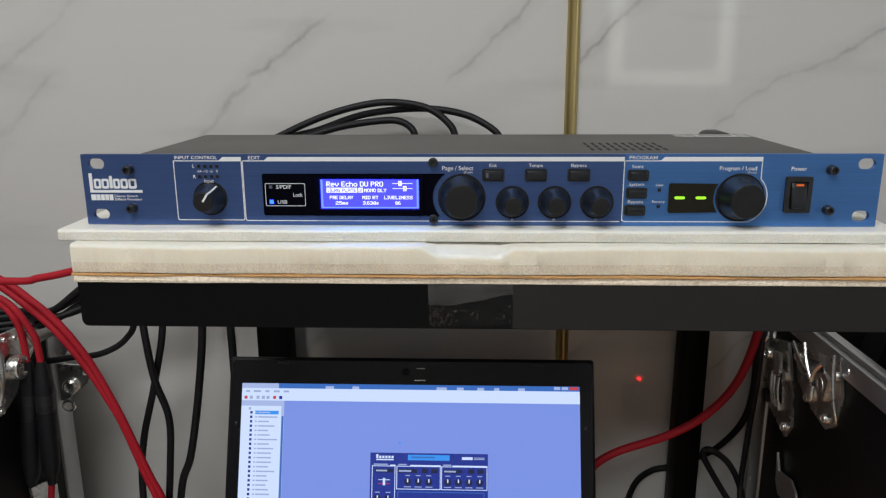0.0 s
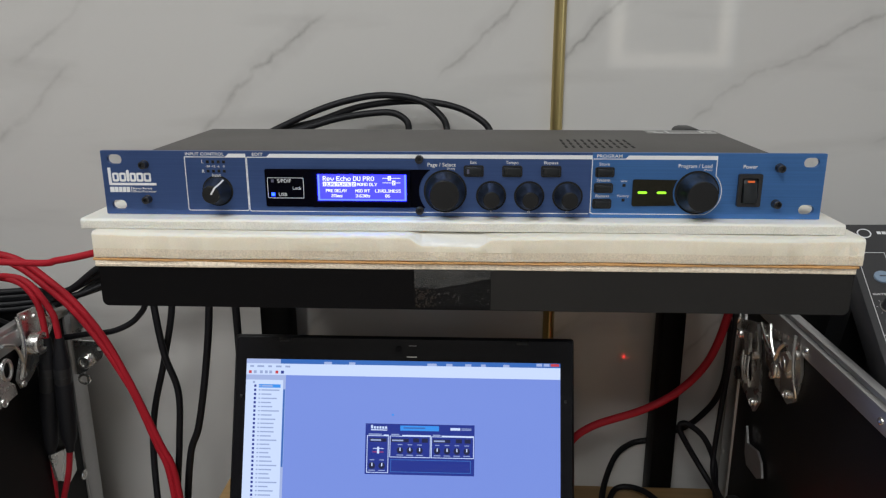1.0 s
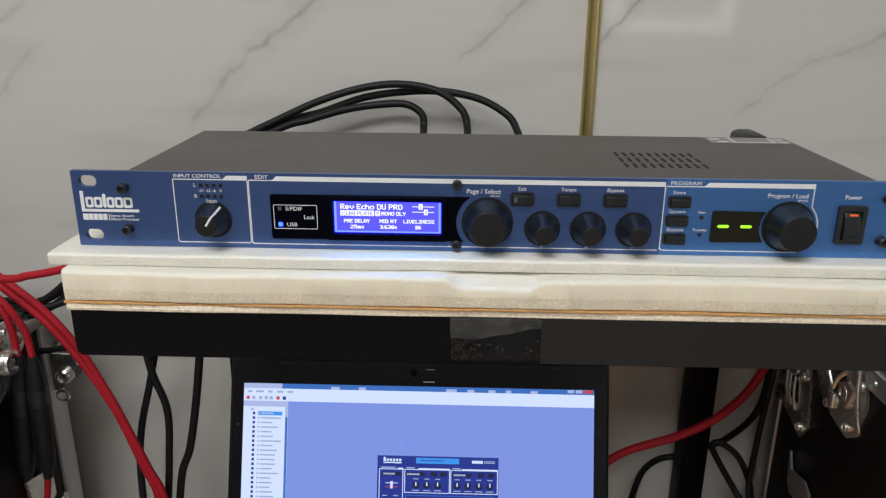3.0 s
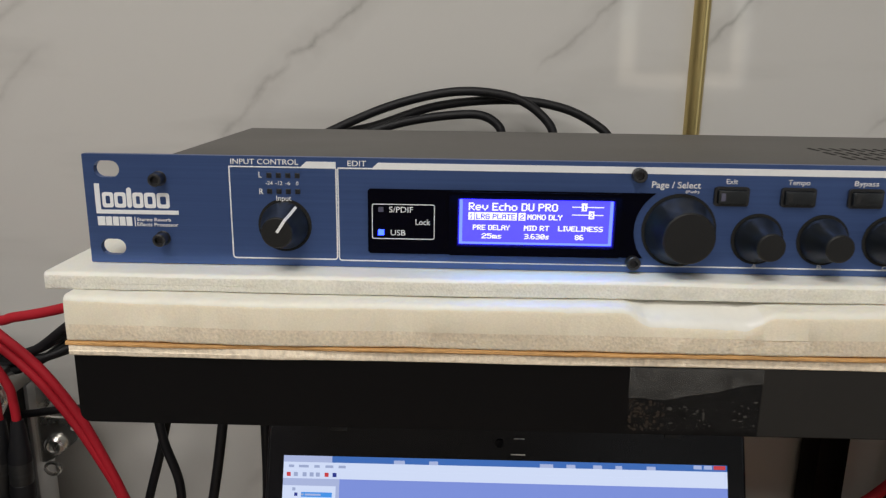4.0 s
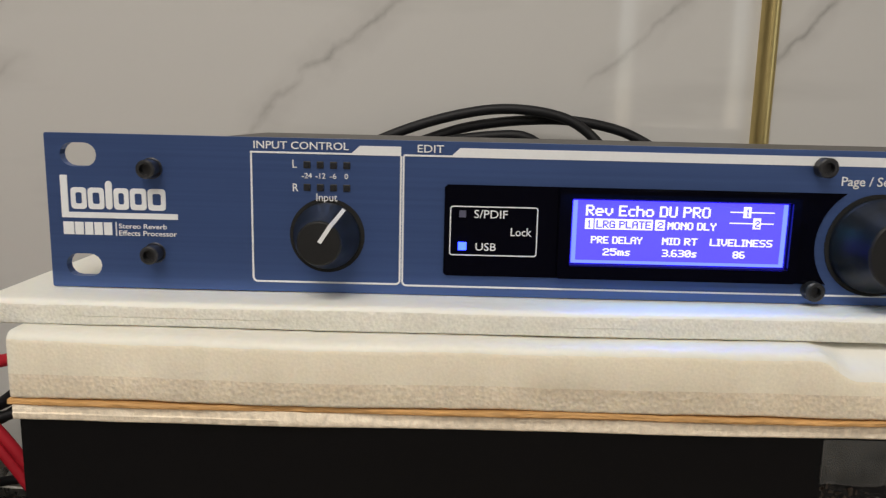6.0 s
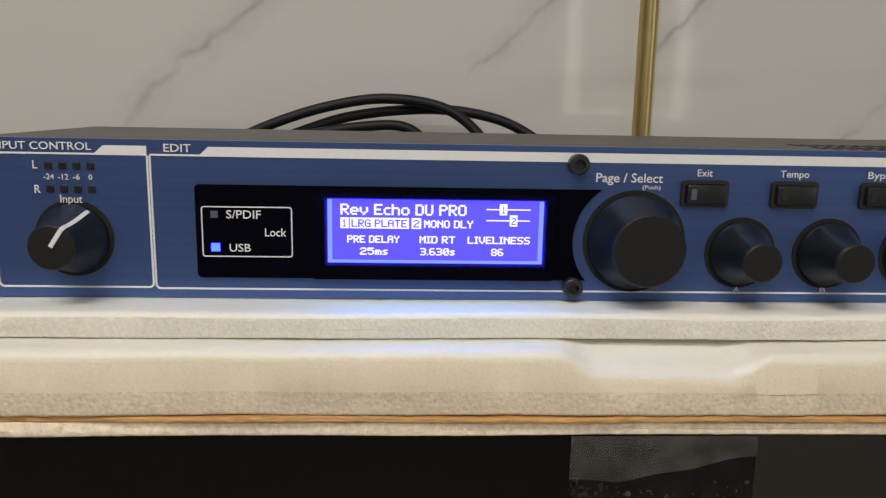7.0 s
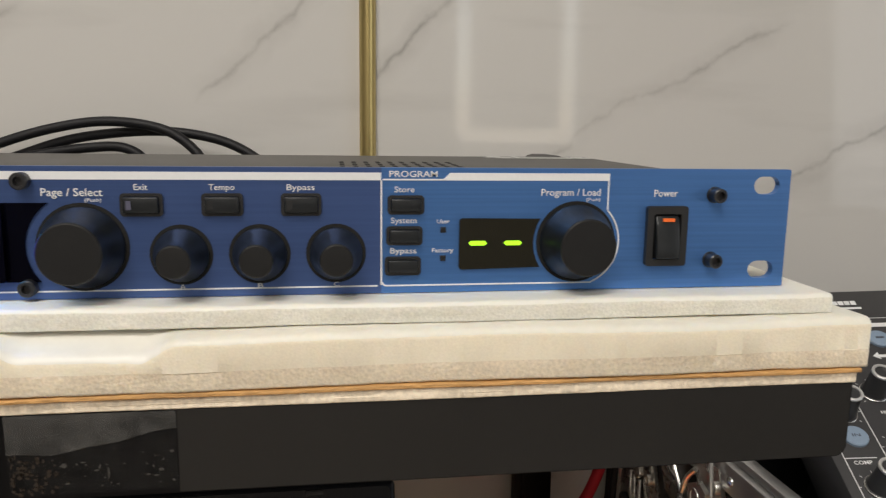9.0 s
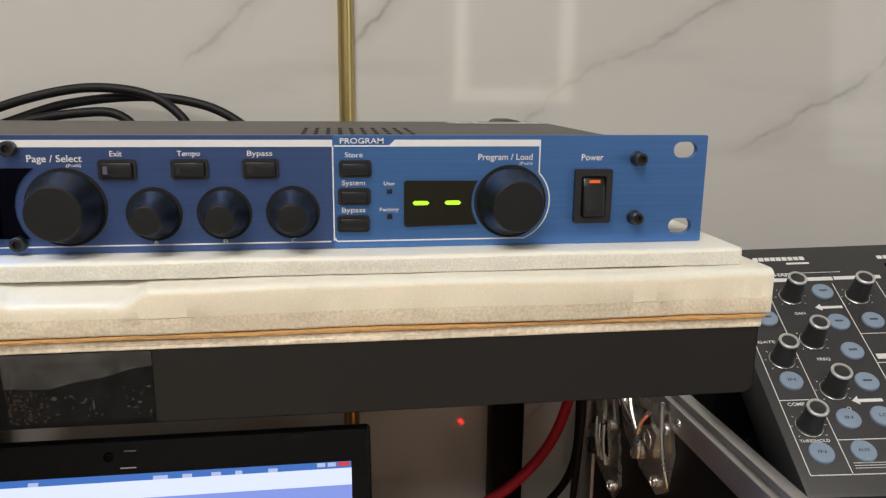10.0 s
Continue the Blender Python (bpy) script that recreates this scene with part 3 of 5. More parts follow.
bmesh.ops.recalc_face_normals(bm, faces=bm.faces)
solo("glue_stain", bm, "old_glue", "brown smear of old glue on the shelf edge", "residue", kind="stuff", smooth=0)

# ---- the effects unit ----
PY, PZ = 0.43, 1.047
unit = thing("effects_unit", "blue rack effects processor with black knobs on foam sheets", "audio unit", (0, PY, PZ))
mm = 0.001


def slot(cx, cz):
    return [(x * mm, z * mm) for x, z in obround(cx, cz, 10.2, 6.6)]


bm = plate(bmesh.new(), [[(x * mm, z * mm) for x, z in round_rect(-241.3, 241.3, 0, 43.7, 0.5, 2)], slot(-232, 6.4), slot(-232, 37.8), slot(232, 6.4), slot(232, 37.8)], 0, 0.003)
front = part("front_panel", bm, "blue", unit, "brushed blue anodised front panel", smooth=0)

chassis = part("chassis", boxed(-0.2150, 0.2120, 0.0032, 0.148, 0.0006, 0.0412, bevel=0.0008), "chassis", unit, "dark grey steel chassis")
# vent slots on the lid
for row in range(3):
    for k in range(10):
        x, y = 0.0775 + k * 0.0053, 0.046 + row * 0.0165
        bm = bmesh.new()
        bm.faces.new([bm.verts.new((x + q, y + p, 0.04125)) for p, q in obround(0, 0, 0.0118, 0.0019, 4)])
        ext = bmesh.ops.extrude_face_region(bm, geom=bm.faces[:])["geom"]
        bmesh.ops.translate(bm, verts=[g for g in ext if isinstance(g, bmesh.types.BMVert)], vec=(0, 0, 0.00012))
        bmesh.ops.recalc_face_normals(bm, faces=bm.faces)
        part("vent_slot", bm, "hole_shade", chassis, smooth=0)
sticker = part("sticker", boxed(0.153, 0.210, 0.124, 0.146, 0.04125, 0.0414), "sticker", chassis, "clear grey label with white markings")
for q in ((0.169, 0.199, 0.1255, 0.1275), (0.169, 0.171, 0.1275, 0.142), (0.197, 0.199, 0.1275, 0.142), (0.155, 0.162, 0.136, 0.140), (0.158, 0.166, 0.127, 0.130), (0.201, 0.208, 0.126, 0.1295), (0.201, 0.207, 0.135, 0.139)):
    part("sticker_mark", boxed(*q, 0.04145, 0.0416), "label", sticker, smooth=0)

INK = -0.00025


def line(u0, u1, w0, w1, mat_name="white_ink", parent=front, name="printed_line", y=INK):
    return part(name, boxed(u0 * mm, u1 * mm, y, y + 0.0003, w0 * mm, w1 * mm), mat_name, parent, smooth=0)


def shape(pts, mat_name, y0, y1, parent=front, name="printed_band", label=""):
    return part(name, plate(bmesh.new(), [[(x * mm, z * mm) for x, z in pts]], y0, y1), mat_name, parent, label, smooth=0)


def ring_band(cx, cz, r0, r1, a0, a1, n=24):
    o = [(cx + r1 * math.cos(radians(a0 + (a1 - a0) * i / n)), cz + r1 * math.sin(radians(a0 + (a1 - a0) * i / n))) for i in range(n + 1)]
    return o + [(cx + r0 * math.cos(radians(a1 + (a0 - a1) * i / n)), cz + r0 * math.sin(radians(a1 + (a0 - a1) * i / n))) for i in range(n + 1)]


def label_at(words, u0, u1, w, h, bold=0.0, mat_name="white_ink", parent=front, y=INK):
    low = 0.30 * h if any(ch in "gpqyQ" for ch in words) else 0.0
    return writing(words, u0 * mm, u1 * mm, (w - h / 2 - low) * mm, (w + h / 2) * mm, y, mat_name, parent, 0.0 if bold < 0 else bold * 0.5 or 0.002)


# input box
shape([(-183.8, 39.9), (-155.6, 39.9), (-153.2, 42.0), (-141.8, 42.0), (-141.8, 39.4), (-183.8, 39.4)], "white_ink", INK, INK + 0.0003)
line(-183.8, -183.3, 4.2, 39.4)
line(-142.0, -141.5, 4.2, 39.4)
shape(ring_band(-182.3, 4.2, 1.0, 1.5, 180, 270, 6), "white_ink", INK, INK + 0.0003)
line(-182.3, -143.0, 2.7, 3.2)
shape(ring_band(-143.0, 4.2, 1.0, 1.5, 270, 360, 6), "white_ink", INK, INK + 0.0003)
label_at("INPUT CONTROL", -182.8, -156.3, 41.7, 2.1, 0.012)
label_at("L", -172.0, -170.8, 36.6, 2.2)
label_at("R", -172.0, -170.4, 30.0, 2.2)
for words, u in (("-24", -168.0), ("-12", -164.2), ("-6", -160.7), ("0", -157.0)):
    w = 0.44 * len(words) + 0.05
    label_at(words, u - w, u + w, 33.4, 1.5, 0.004)
for u in (-168.0, -164.3, -160.6, -156.9):
    for w in (36.4, 30.1):
        led = part("level_led", boxed((u - 1.0) * mm, (u + 1.0) * mm, -0.0004, 0.001, (w - 1.0) * mm, (w + 1.0) * mm, bevel=0.00015), "black_plastic", front)
        part("lens", boxed((u - 0.7) * mm, (u + 0.7) * mm, -0.0006, -0.00035, (w - 0.7) * mm, (w + 0.7) * mm), "led_off", led)
label_at("Input", -165.4, -159.5, 27.4, 2.2)

# edit box
shape([(-141.0, 39.4), (-141.0, 39.9), (-127.6, 39.9), (-125.4, 42.0), (89.8, 42.0), (89.8, 39.4)], "white_ink", INK, INK + 0.0003)
line(-139.8, 88.6, 2.4, 2.9)
line(89.6, 90.1, 3.0, 39.4)
shape(ring_band(-139.8, 3.9, 1.0, 1.5, 180, 270, 6), "white_ink", INK, INK + 0.0003)
line(-141.3, -140.8, 3.9, 39.4)
label_at("EDIT", -137.2, -129.9, 41.6, 2.1, 0.012)

# program box
shape([(90.4, 39.4), (90.4, 39.9), (111.4, 39.9), (113.6, 42.0), (171.2, 42.0), (171.2, 39.4)], "white_ink", INK, INK + 0.0003)
label_at("PROGRAM", 92.6, 109.2, 41.6, 2.1, 0.012)
line(170.7, 171.2, 29.0, 39.4)
PKX, PKW = 159.5, 17.6
shape(ring_band(PKX, PKW, 15.8, 16.3, 44, -66, 30), "white_ink", INK, INK + 0.0003)
line(91.6, 166.0, 2.4, 2.9)
shape(ring_band(91.6, 3.9, 1.0, 1.5, 180, 270, 6), "white_ink", INK, INK + 0.0003)

# maker's mark as plain shapes
mark = line(-237.4, -204.6, 20.0, 21.6, name="maker_mark")
line(-237.4, -235.4, 21.6, 32.0, parent=mark, name="mark_block")
for k, (u0, u1, w1) in enumerate(((-234.6, -230.2, 28.6), (-229.8, -225.2, 28.6), (-224.8, -222.9, 30.6), (-222.5, -218.3, 28.6), (-217.9, -213.3, 28.6), (-212.9, -207.9, 28.6))):
    inner = round_rect(u0 + 1.3, u1 - 1.3, 24.0, 27.2, 0.5, 3)
    loops = [round_rect(u0, u1, 22.5, w1, 1.0, 3)] + ([inner] if u1 - u0 > 3 else [])
    part("mark_block", plate(bmesh.new(), [[(x * mm, z * mm) for x, z in q] for q in loops], INK, INK + 0.0003), "white_ink", mark, smooth=0)
for u0, u1 in ((-237.2, -234.2), (-233.9, -231.5), (-231.1, -228.8), (-228.4, -226.1), (-225.7, -223.4)):
    line(u0, u1, 15.2, 18.8, parent=mark, name="mark_block")
line(-222.4, -222.1, 15.0, 18.9)
label_at("Stereo Reverb", -221.4, -207.8, 17.9, 1.4, 0.015)
label_at("Effects Processor", -221.4, -205.0, 15.9, 1.5, 0.015)

# socket screws
for u, w in ((-211.5, 34.4), (-211.5, 10.4), (211.5, 34.4), (211.5, 10.4), (-24.6, 39.0), (-24.6, 4.2)):
    big = abs(u) > 100
    r, h = (2.6, 5.2) if big else (2.8, 3.6)
    m = Matrix.Translation((u * mm, 0, w * mm)) @ pose(0, 0, 0, 90)
    s = part("socket_screw", lathe(bmesh.new(), [(a * mm, b * mm) for a, b in ((r, -0.3), (r, h - 0.4), (r - 0.4, h), (1.55, h), (1.5, h - 0.2), (1.4, h - 1.8), (0, h - 1.9))], m, 24), "screw", front)
    if big:
        part("washer", lathe(bmesh.new(), [(a * mm, b * mm) for a, b in ((3.0, 0.0), (3.0, 0.5), (2.8, 0.6), (2.7, 0.1))], m, 24), "screw", s)

# black display window round the page knob
KX, KW = -7.4, 17.3
arc = [(KX + 17.6 * math.cos(radians(a)), KW + 17.6 * math.sin(radians(a))) for a in np.linspace(124.5, 220.5, 22)]
outline = arc[::-1] + [(-17.4, 31.9), (-128.6, 31.9), (-129.4, 31.1), (-129.4, 6.8), (-128.6, 6.0), (-21.0, 6.0)]
window = shape(outline, "black_gloss", -0.0007, 0.0005, name="display_window", label="gloss black display window")
lock = part("lock_frame", plate(bmesh.new(), [[(x * mm, z * mm) for x, z in round_rect(-127.8, -103.1, 11.9, 26.0, 0.8, 4)], [(x * mm, z * mm) for x, z in round_rect(-127.5, -103.4, 12.2, 25.7, 0.6, 4)]], -0.00095, -0.0006), "white_ink", window, smooth=0)
label_at("S/PDIF", -121.0, -111.6, 23.8, 2.3, 0, parent=window, y=-0.0008)
label_at("Lock", -110.6, -104.8, 18.9, 2.3, 0, parent=window, y=-0.0008)
label_at("USB", -120.4, -114.6, 14.5, 2.2, 0, parent=window, y=-0.0008)
part("status_led", boxed(-0.1252, -0.1233, -0.0011, -0.0005, 0.0228, 0.0247), "led_grey", window, "unlit grey LED")
part("status_led", boxed(-0.1253, -0.1230, -0.0012, -0.0005, 0.0135, 0.0157), "led_blue", window, "lit blue LED")
bm = plate(bmesh.new(), [[(x * mm, z * mm) for x, z in round_rect(-97.4, -30.6, 6.3, 31.6, 0.6, 3)], [(x * mm, z * mm) for x, z in round_rect(-94.1, -32.9, 10.0, 29.1, 0.4, 3)]], -0.0030, -0.0006)
lcd = part("lcd_module", bm, "black_gloss", window, "backlit blue liquid crystal display")
bm = plate(bmesh.new(), [[(x * mm, z * mm) for x, z in round_rect(-93.5, -33.5, 10.6, 28.5, 0.3, 2)]], -0.0010, -0.0007)
part("lcd_glass", bm, "lcd", lcd, smooth=0)
part("lcd_margin", boxed(-0.0960, -0.0315, -0.0008, -0.0006, 0.0083, 0.0305), "lcd_margin", lcd, smooth=0)
for q in ((-93.4, -92.2, 10.7, 28.4), (-34.8, -33.6, 10.7, 28.4), (-92.2, -34.8, 10.7, 11.5)):
    part("lcd_bright_edge", boxed(q[0] * mm, q[1] * mm, -0.00115, -0.00095, q[2] * mm, q[3] * mm), "lcd_edge", lcd, smooth=0)
LY = -0.0012


# rows of lit dots of each character, from the top
DOTS = {
    "A": "01110/10001/10001/11111/10001/10001/10001",
    "D": "11110/10001/10001/10001/10001/10001/11110",
    "E": "11111/10000/10000/11110/10000/10000/11111",
    "G": "01110/10001/10000/10111/10001/10001/01111",
    "I": "111/010/010/010/010/010/111",
    "L": "10000/10000/10000/10000/10000/10000/11111",
    "M": "10001/11011/10101/10101/10001/10001/10001",
    "N": "10001/11001/10101/10011/10001/10001/10001",
    "O": "01110/10001/10001/10001/10001/10001/01110",
    "P": "11110/10001/10001/11110/10000/10000/10000",
    "R": "11110/10001/10001/11110/10100/10010/10001",
    "S": "01111/10000/10000/01110/00001/00001/11110",
    "T": "11111/00100/00100/00100/00100/00100/00100",
    "U": "10001/10001/10001/10001/10001/10001/01110",
    "V": "10001/10001/10001/10001/10001/01010/00100",
    "Y": "10001/10001/01010/00100/00100/00100/00100",
    "c": "0000/0000/0111/1000/1000/1000/0111",
    "e": "00000/00000/01110/10001/11111/10000/01110",
    "h": "10000/10000/11110/10001/10001/10001/10001",
    "m": "00000/00000/11010/10101/10101/10101/10101",
    "o": "00000/00000/01110/10001/10001/10001/01110",
    "s": "0000/0000/0111/1000/0110/0001/1110",
    "v": "00000/00000/10001/10001/10001/01010/00100",
    "0": "01110/10001/10011/10101/11001/10001/01110",
    "1": "010/110/010/010/010/010/111",
    "2": "01110/10001/00001/00110/01000/10000/11111",
    "3": "11110/00001/00001/01110/00001/00001/11110",
    "5": "11111/10000/11110/00001/00001/10001/01110",
    "6": "01110/10000/10000/11110/10001/10001/01110",
    "8": "01110/10001/10001/01110/10001/10001/01110",
    ".": "0/0/0/0/0/0/1",
    " ": "00/00/00/00/00/00/00",
}


def lcd_words(words, u0, u1, w, h, inverse=False):
    """Words in lit dots that fill u0..u1 at the height w."""
    glyphs = [DOTS[ch].split("/") for ch in words]
    du = (u1 - u0) / (sum(len(g[0]) + 1 for g in glyphs) - 1)
    dw = h / 7
    y = LY - (0.0003 if inverse else 0)
    bm = bmesh.new()
    at = u0
    for g in glyphs:
        for r, cells in enumerate(g):
            for start, run in ((k, len(cells[k:].split("0")[0])) for k in range(len(cells)) if cells[k] == "1" and (k == 0 or cells[k - 1] == "0")):
                top = w + h / 2 - r * dw
                box(bm, (at + start * du - 0.05) * mm, (at + (start + run) * du + 0.07) * mm, y - 0.00012, y, (top - dw - 0.02) * mm, (top + 0.02) * mm)
        at += (len(g[0]) + 1) * du
    return part("lettering", bm, "lcd" if inverse else "lcd_text", lcd, smooth=0)


def lcd_block(u0, u1, w0, w1):
    return part("lcd_block", boxed(u0 * mm, u1 * mm, LY - 0.0001, LY + 0.0001, w0 * mm, w1 * mm), "lcd_text", lcd, smooth=0)


lcd_words("Rev Echo DU PRO", -89.8, -55.2, 25.7, 3.0)
lcd_block(-89.9, -71.0, 20.4, 23.4)
lcd_words("1", -89.1, -88.5, 21.9, 2.1, True)
part("lcd_gap", boxed(-0.0876, -0.0873, LY - 0.0003, LY, 0.0204, 0.0234), "lcd", lcd, smooth=0)
lcd_words("LRG PLATE", -86.8, -71.6, 21.9, 2.1, True)
lcd_block(-70.3, -67.6, 20.4, 23.4)
lcd_words("2", -69.7, -68.2, 21.9, 2.1, True)
lcd_words("MONO DLY", -66.8, -53.3, 21.8, 2.1)
lcd_words("PRE DELAY", -88.0, -73.7, 17.4, 2.0)
lcd_words("MID RT", -68.0, -58.2, 17.4, 2.0)
lcd_words("LIVELINESS", -54.6, -37.2, 17.4, 2.0)
lcd_words("25ms", -84.5, -76.9, 14.0, 2.0)
lcd_words("3.630s", -67.8, -58.2, 14.0, 2.0)
lcd_words("86", -47.9, -44.6, 14.0, 2.0)
lcd_block(-49.6, -37.3, 25.9, 26.2)
lcd_block(-49.6, -37.3, 22.8, 23.1)
lcd_block(-45.9, -43.8, 24.5, 27.6)
lcd_words("1", -45.1, -44.6, 26.0, 2.0, True)
lcd_block(-43.0, -40.9, 21.4, 24.5)
lcd_words("2", -42.5, -41.4, 22.9, 2.0, True)


def knob(u, w, r_base, r_cap, height, pointer=None, label="round black plastic knob"):
    m = Matrix.Translation((u * mm, 0, w * mm)) @ pose(0, 0, 0, 90)
    d = r_base - r_cap
    body = [(r_base, 0.3), (r_base, 1.7), (r_base - 0.3, 2.4), (r_cap + 0.74 * d, 4.2), (r_cap + 0.48 * d, 6.4), (r_cap + 0.26 * d, 8.8), (r_cap + 0.12 * d, 11.2), (r_cap + 0.15, height - 0.7), (r_cap, height - 0.5), (0, height - 0.5)]
    k = part("knob", lathe(bmesh.new(), [(a * mm, b * mm) for a, b in body], m, 48), "knob", front, label, smooth=30)
    cap = [(r_cap, height - 0.55), (r_cap, height - 0.35), (r_cap - 0.4, height), (r_cap * 0.6, height + 0.12), (0, height + 0.2)]
    part("cap", lathe(bmesh.new(), [(a * mm, b * mm) for a, b in cap], m, 48), "knob_cap", k, smooth=30)
    # flat black ring that paints the shaded gap round the knob's base
    part("painted_shade_ring", lathe(bmesh.new(), [(a * mm, b * mm) for a, b in ((r_base + 1.2, 0.02), (r_base + 1.2, 0.3), (r_base - 1, 0.34))], m, 40), "hole_shade", k)
    if pointer is not None:
        a = radians(pointer)
        bm = bmesh.new()
        rows = []
        for rr, hh in ((0.3, height + 0.3), (r_cap - 0.2, height + 0.1), (r_cap + 0.3, height - 1.2), (r_cap + 0.16 * d, 11.2), (r_cap + 0.30 * d, 8.8), (r_cap + 0.52 * d, 6.4), (r_cap + 0.78 * d, 4.2), (r_base - 0.15, 2.6)):
            rows.append([bm.verts.new((u * mm + ((rr + 0.1) * math.sin(a) + s * 0.55 * math.cos(a)) * mm, -(hh + 0.25) * mm, w * mm + ((rr + 0.1) * math.cos(a) - s * 0.55 * math.sin(a)) * mm)) for s in (-1, 1)])
        for p, q in zip(rows, rows[1:]):
            bm.faces.new((p[0], p[1], q[1], q[0]))
        ext = bmesh.ops.extrude_face_region(bm, geom=bm.faces[:])["geom"]
        bmesh.ops.translate(bm, verts=[g for g in ext if isinstance(g, bmesh.types.BMVert)], vec=(0, 0.0006, 0))
        bmesh.ops.recalc_face_normals(bm, faces=bm.faces)
        part("pointer", bm, "white_ink", k, "white pointer line", smooth=0)


knob(-162.4, 16.6, 9.4, 5.9, 14.6, pointer=33, label="black input knob with a white pointer")
knob(KX, KW, 13.4, 9.8, 15.0, label="large black page knob")
for u, letter in ((23.4, "A"), (48.9, "B"), (74.4, "C")):
    knob(u, 14.4, 9.0, 5.3, 15.0, label="small black parameter knob")
    label_at(letter, u - 0.9, u + 0.9, 3.6, 1.5)
knob(PKX, PKW, 13.4, 9.8, 15.0, label="large black program knob")


def button(u, w, bw, bh, words, wu0, wu1, mark_led=True):
    b = part("button", plate(bmesh.new(), [[(x * mm, z * mm) for x, z in round_rect(u - bw / 2, u + bw / 2, w - bh / 2, w + bh / 2, 1.3, 4)],
                                            [(x * mm, z * mm) for x, z in round_rect(u - bw / 2 + 1, u + bw / 2 - 1, w - bh / 2 + 1, w + bh / 2 - 1, 0.8, 4)]], -0.0011, 0.0005), "black_plastic", front)
    part("key", boxed((u - bw / 2 + 1.15) * mm, (u + bw / 2 - 1.15) * mm, -0.0026, 0.0005, (w - bh / 2 + 1.15) * mm, (w + bh / 2 - 1.15) * mm, bevel=0.0005), "knob", b)
    if mark_led:
        part("lens", boxed((u - bw / 2 + 2.2) * mm, (u - bw / 2 + 3.8) * mm, -0.00275, -0.0024, (w - 1.5) * mm, (w + 1.5) * mm), mark_led, b)
    label_at(words, wu0, wu1, w + bh / 2 + 2.0, 2.0)


button(11.6, 31.2, 13.4, 7.6, "Exit", 9.3, 13.6, "led_grey")
button(37.2, 31.2, 13.4, 7.6, "Tempo", 32.9, 41.2, "black_plastic")
button(62.9, 31.2, 13.4, 7.6, "Bypass", 58.2, 67.4, "black_plastic")
button(98.3, 31.0, 12.6, 6.6, "Store", 94.4, 101.2, None)
button(97.8, 20.3, 12.6, 6.6, "System", 93.2, 102.0, None)
button(97.3, 9.7, 12.6, 6.6, "Bypass", 93.0, 102.0, None)
label_at("Page / Select", -19.2, -0.4, 35.3, 2.6, 0.012)
label_at("(Push)", -6.0, -0.9, 32.6, 1.5)
label_at("Program / Load", 146.2, 168.0, 35.3, 2.5, 0.01)
label_at("(Push)", 162.8, 168.0, 32.6, 1.5)
label_at("User", 109.2, 113.6, 25.2, 1.4)
label_at("Factory", 107.6, 115.0, 15.0, 1.5)
for w in (22.2, 12.2):
    part("status_led", boxed(0.1104, 0.1124, -0.0006, 0.0003, (w - 1) * mm, (w + 1) * mm, bevel=0.0002), "led_off", front, "unlit square LED")

# two-digit display
arc = [(PKX + 15.9 * math.cos(radians(a)), PKW + 15.9 * math.sin(radians(a))) for a in np.linspace(148, 214, 14)]
digits = shape([(118.2, 26.3), (117.3, 25.95), (117.0, 25.1), (117.0, 9.3), (117.3, 8.45), (118.2, 8.1)] + arc[::-1], "seg_off", -0.0009, 0.0004, name="digit_window", label="dark digit window with two green dashes")
for u in (123.6, 136.2):
    part("segment", plate(bmesh.new(), [[(x * mm, z * mm) for x, z in ((u - 3.3, 17.5), (u - 2.5, 18.3), (u + 2.5, 18.3), (u + 3.3, 17.5), (u + 2.5, 16.7), (u - 2.5, 16.7))]], -0.0012, -0.0008), "led_green", digits, "lit green segment", smooth=0)

# rocker switch
label_at("Power", 188.2, 197.2, 35.0, 2.5, 0.012)
sw = part("power_switch", plate(bmesh.new(), [[(x * mm, z * mm) for x, z in round_rect(185.5, 200.9, 8.6, 30.4, 1.0, 4)], [(x * mm, z * mm) for x, z in round_rect(188.0, 198.4, 11.0, 27.6, 0.8, 4)]], -0.0022, 0.0005), "black_plastic", front, "black rocker power switch")
part("well", boxed(0.1876, 0.1990, -0.0006, 0.0004, 0.0112, 0.0276), "hole_shade", sw)
bm = bmesh.new()
side = [(-0.0012, 0.0274), (-0.0028, 0.0240), (-0.0034, 0.0205), (-0.0043, 0.0150), (-0.0046, 0.0116), (0.0, 0.0114), (0.0, 0.0274)]
a = [bm.verts.new((0.1887, y, z)) for y, z in side]
b = [bm.verts.new((0.1977, y, z)) for y, z in side]
for i in range(len(side)):
    bm.faces.new((a[i - 1], a[i], b[i], b[i - 1]))
bm.faces.new(a)
bm.faces.new(b[::-1])
bmesh.ops.recalc_face_normals(bm, faces=bm.faces)
bmesh.ops.bevel(bm, geom=bm.edges[:], offset=0.0007, segments=3, affect="EDGES", profile=0.5)
part("rocker", bm, "knob", sw, smooth=40)
part("rocker_mark", boxed(0.1912, 0.1956, -0.00285, -0.0021, 0.0249, 0.0261), "orange_mark", sw, "orange position mark")

# ---- laptop ----
TABLE = 0.648 + LOW
laptop = thing("laptop", "open black laptop showing an audio editor window", "laptop", (-0.0575, 0.540, TABLE))
part("base", boxed(-0.1692, 0.1692, -0.232, 0.012, 0.002, 0.022, bevel=0.004), "laptop", laptop)
for r in range(5):
    for k in range(13):
        part("key", boxed(-0.146 + k * 0.0225, -0.1265 + k * 0.0225, -0.035 - r * 0.02, -0.018 - r * 0.02, 0.0222, 0.0245, bevel=0.0012, seg=1), "black_plastic", laptop)
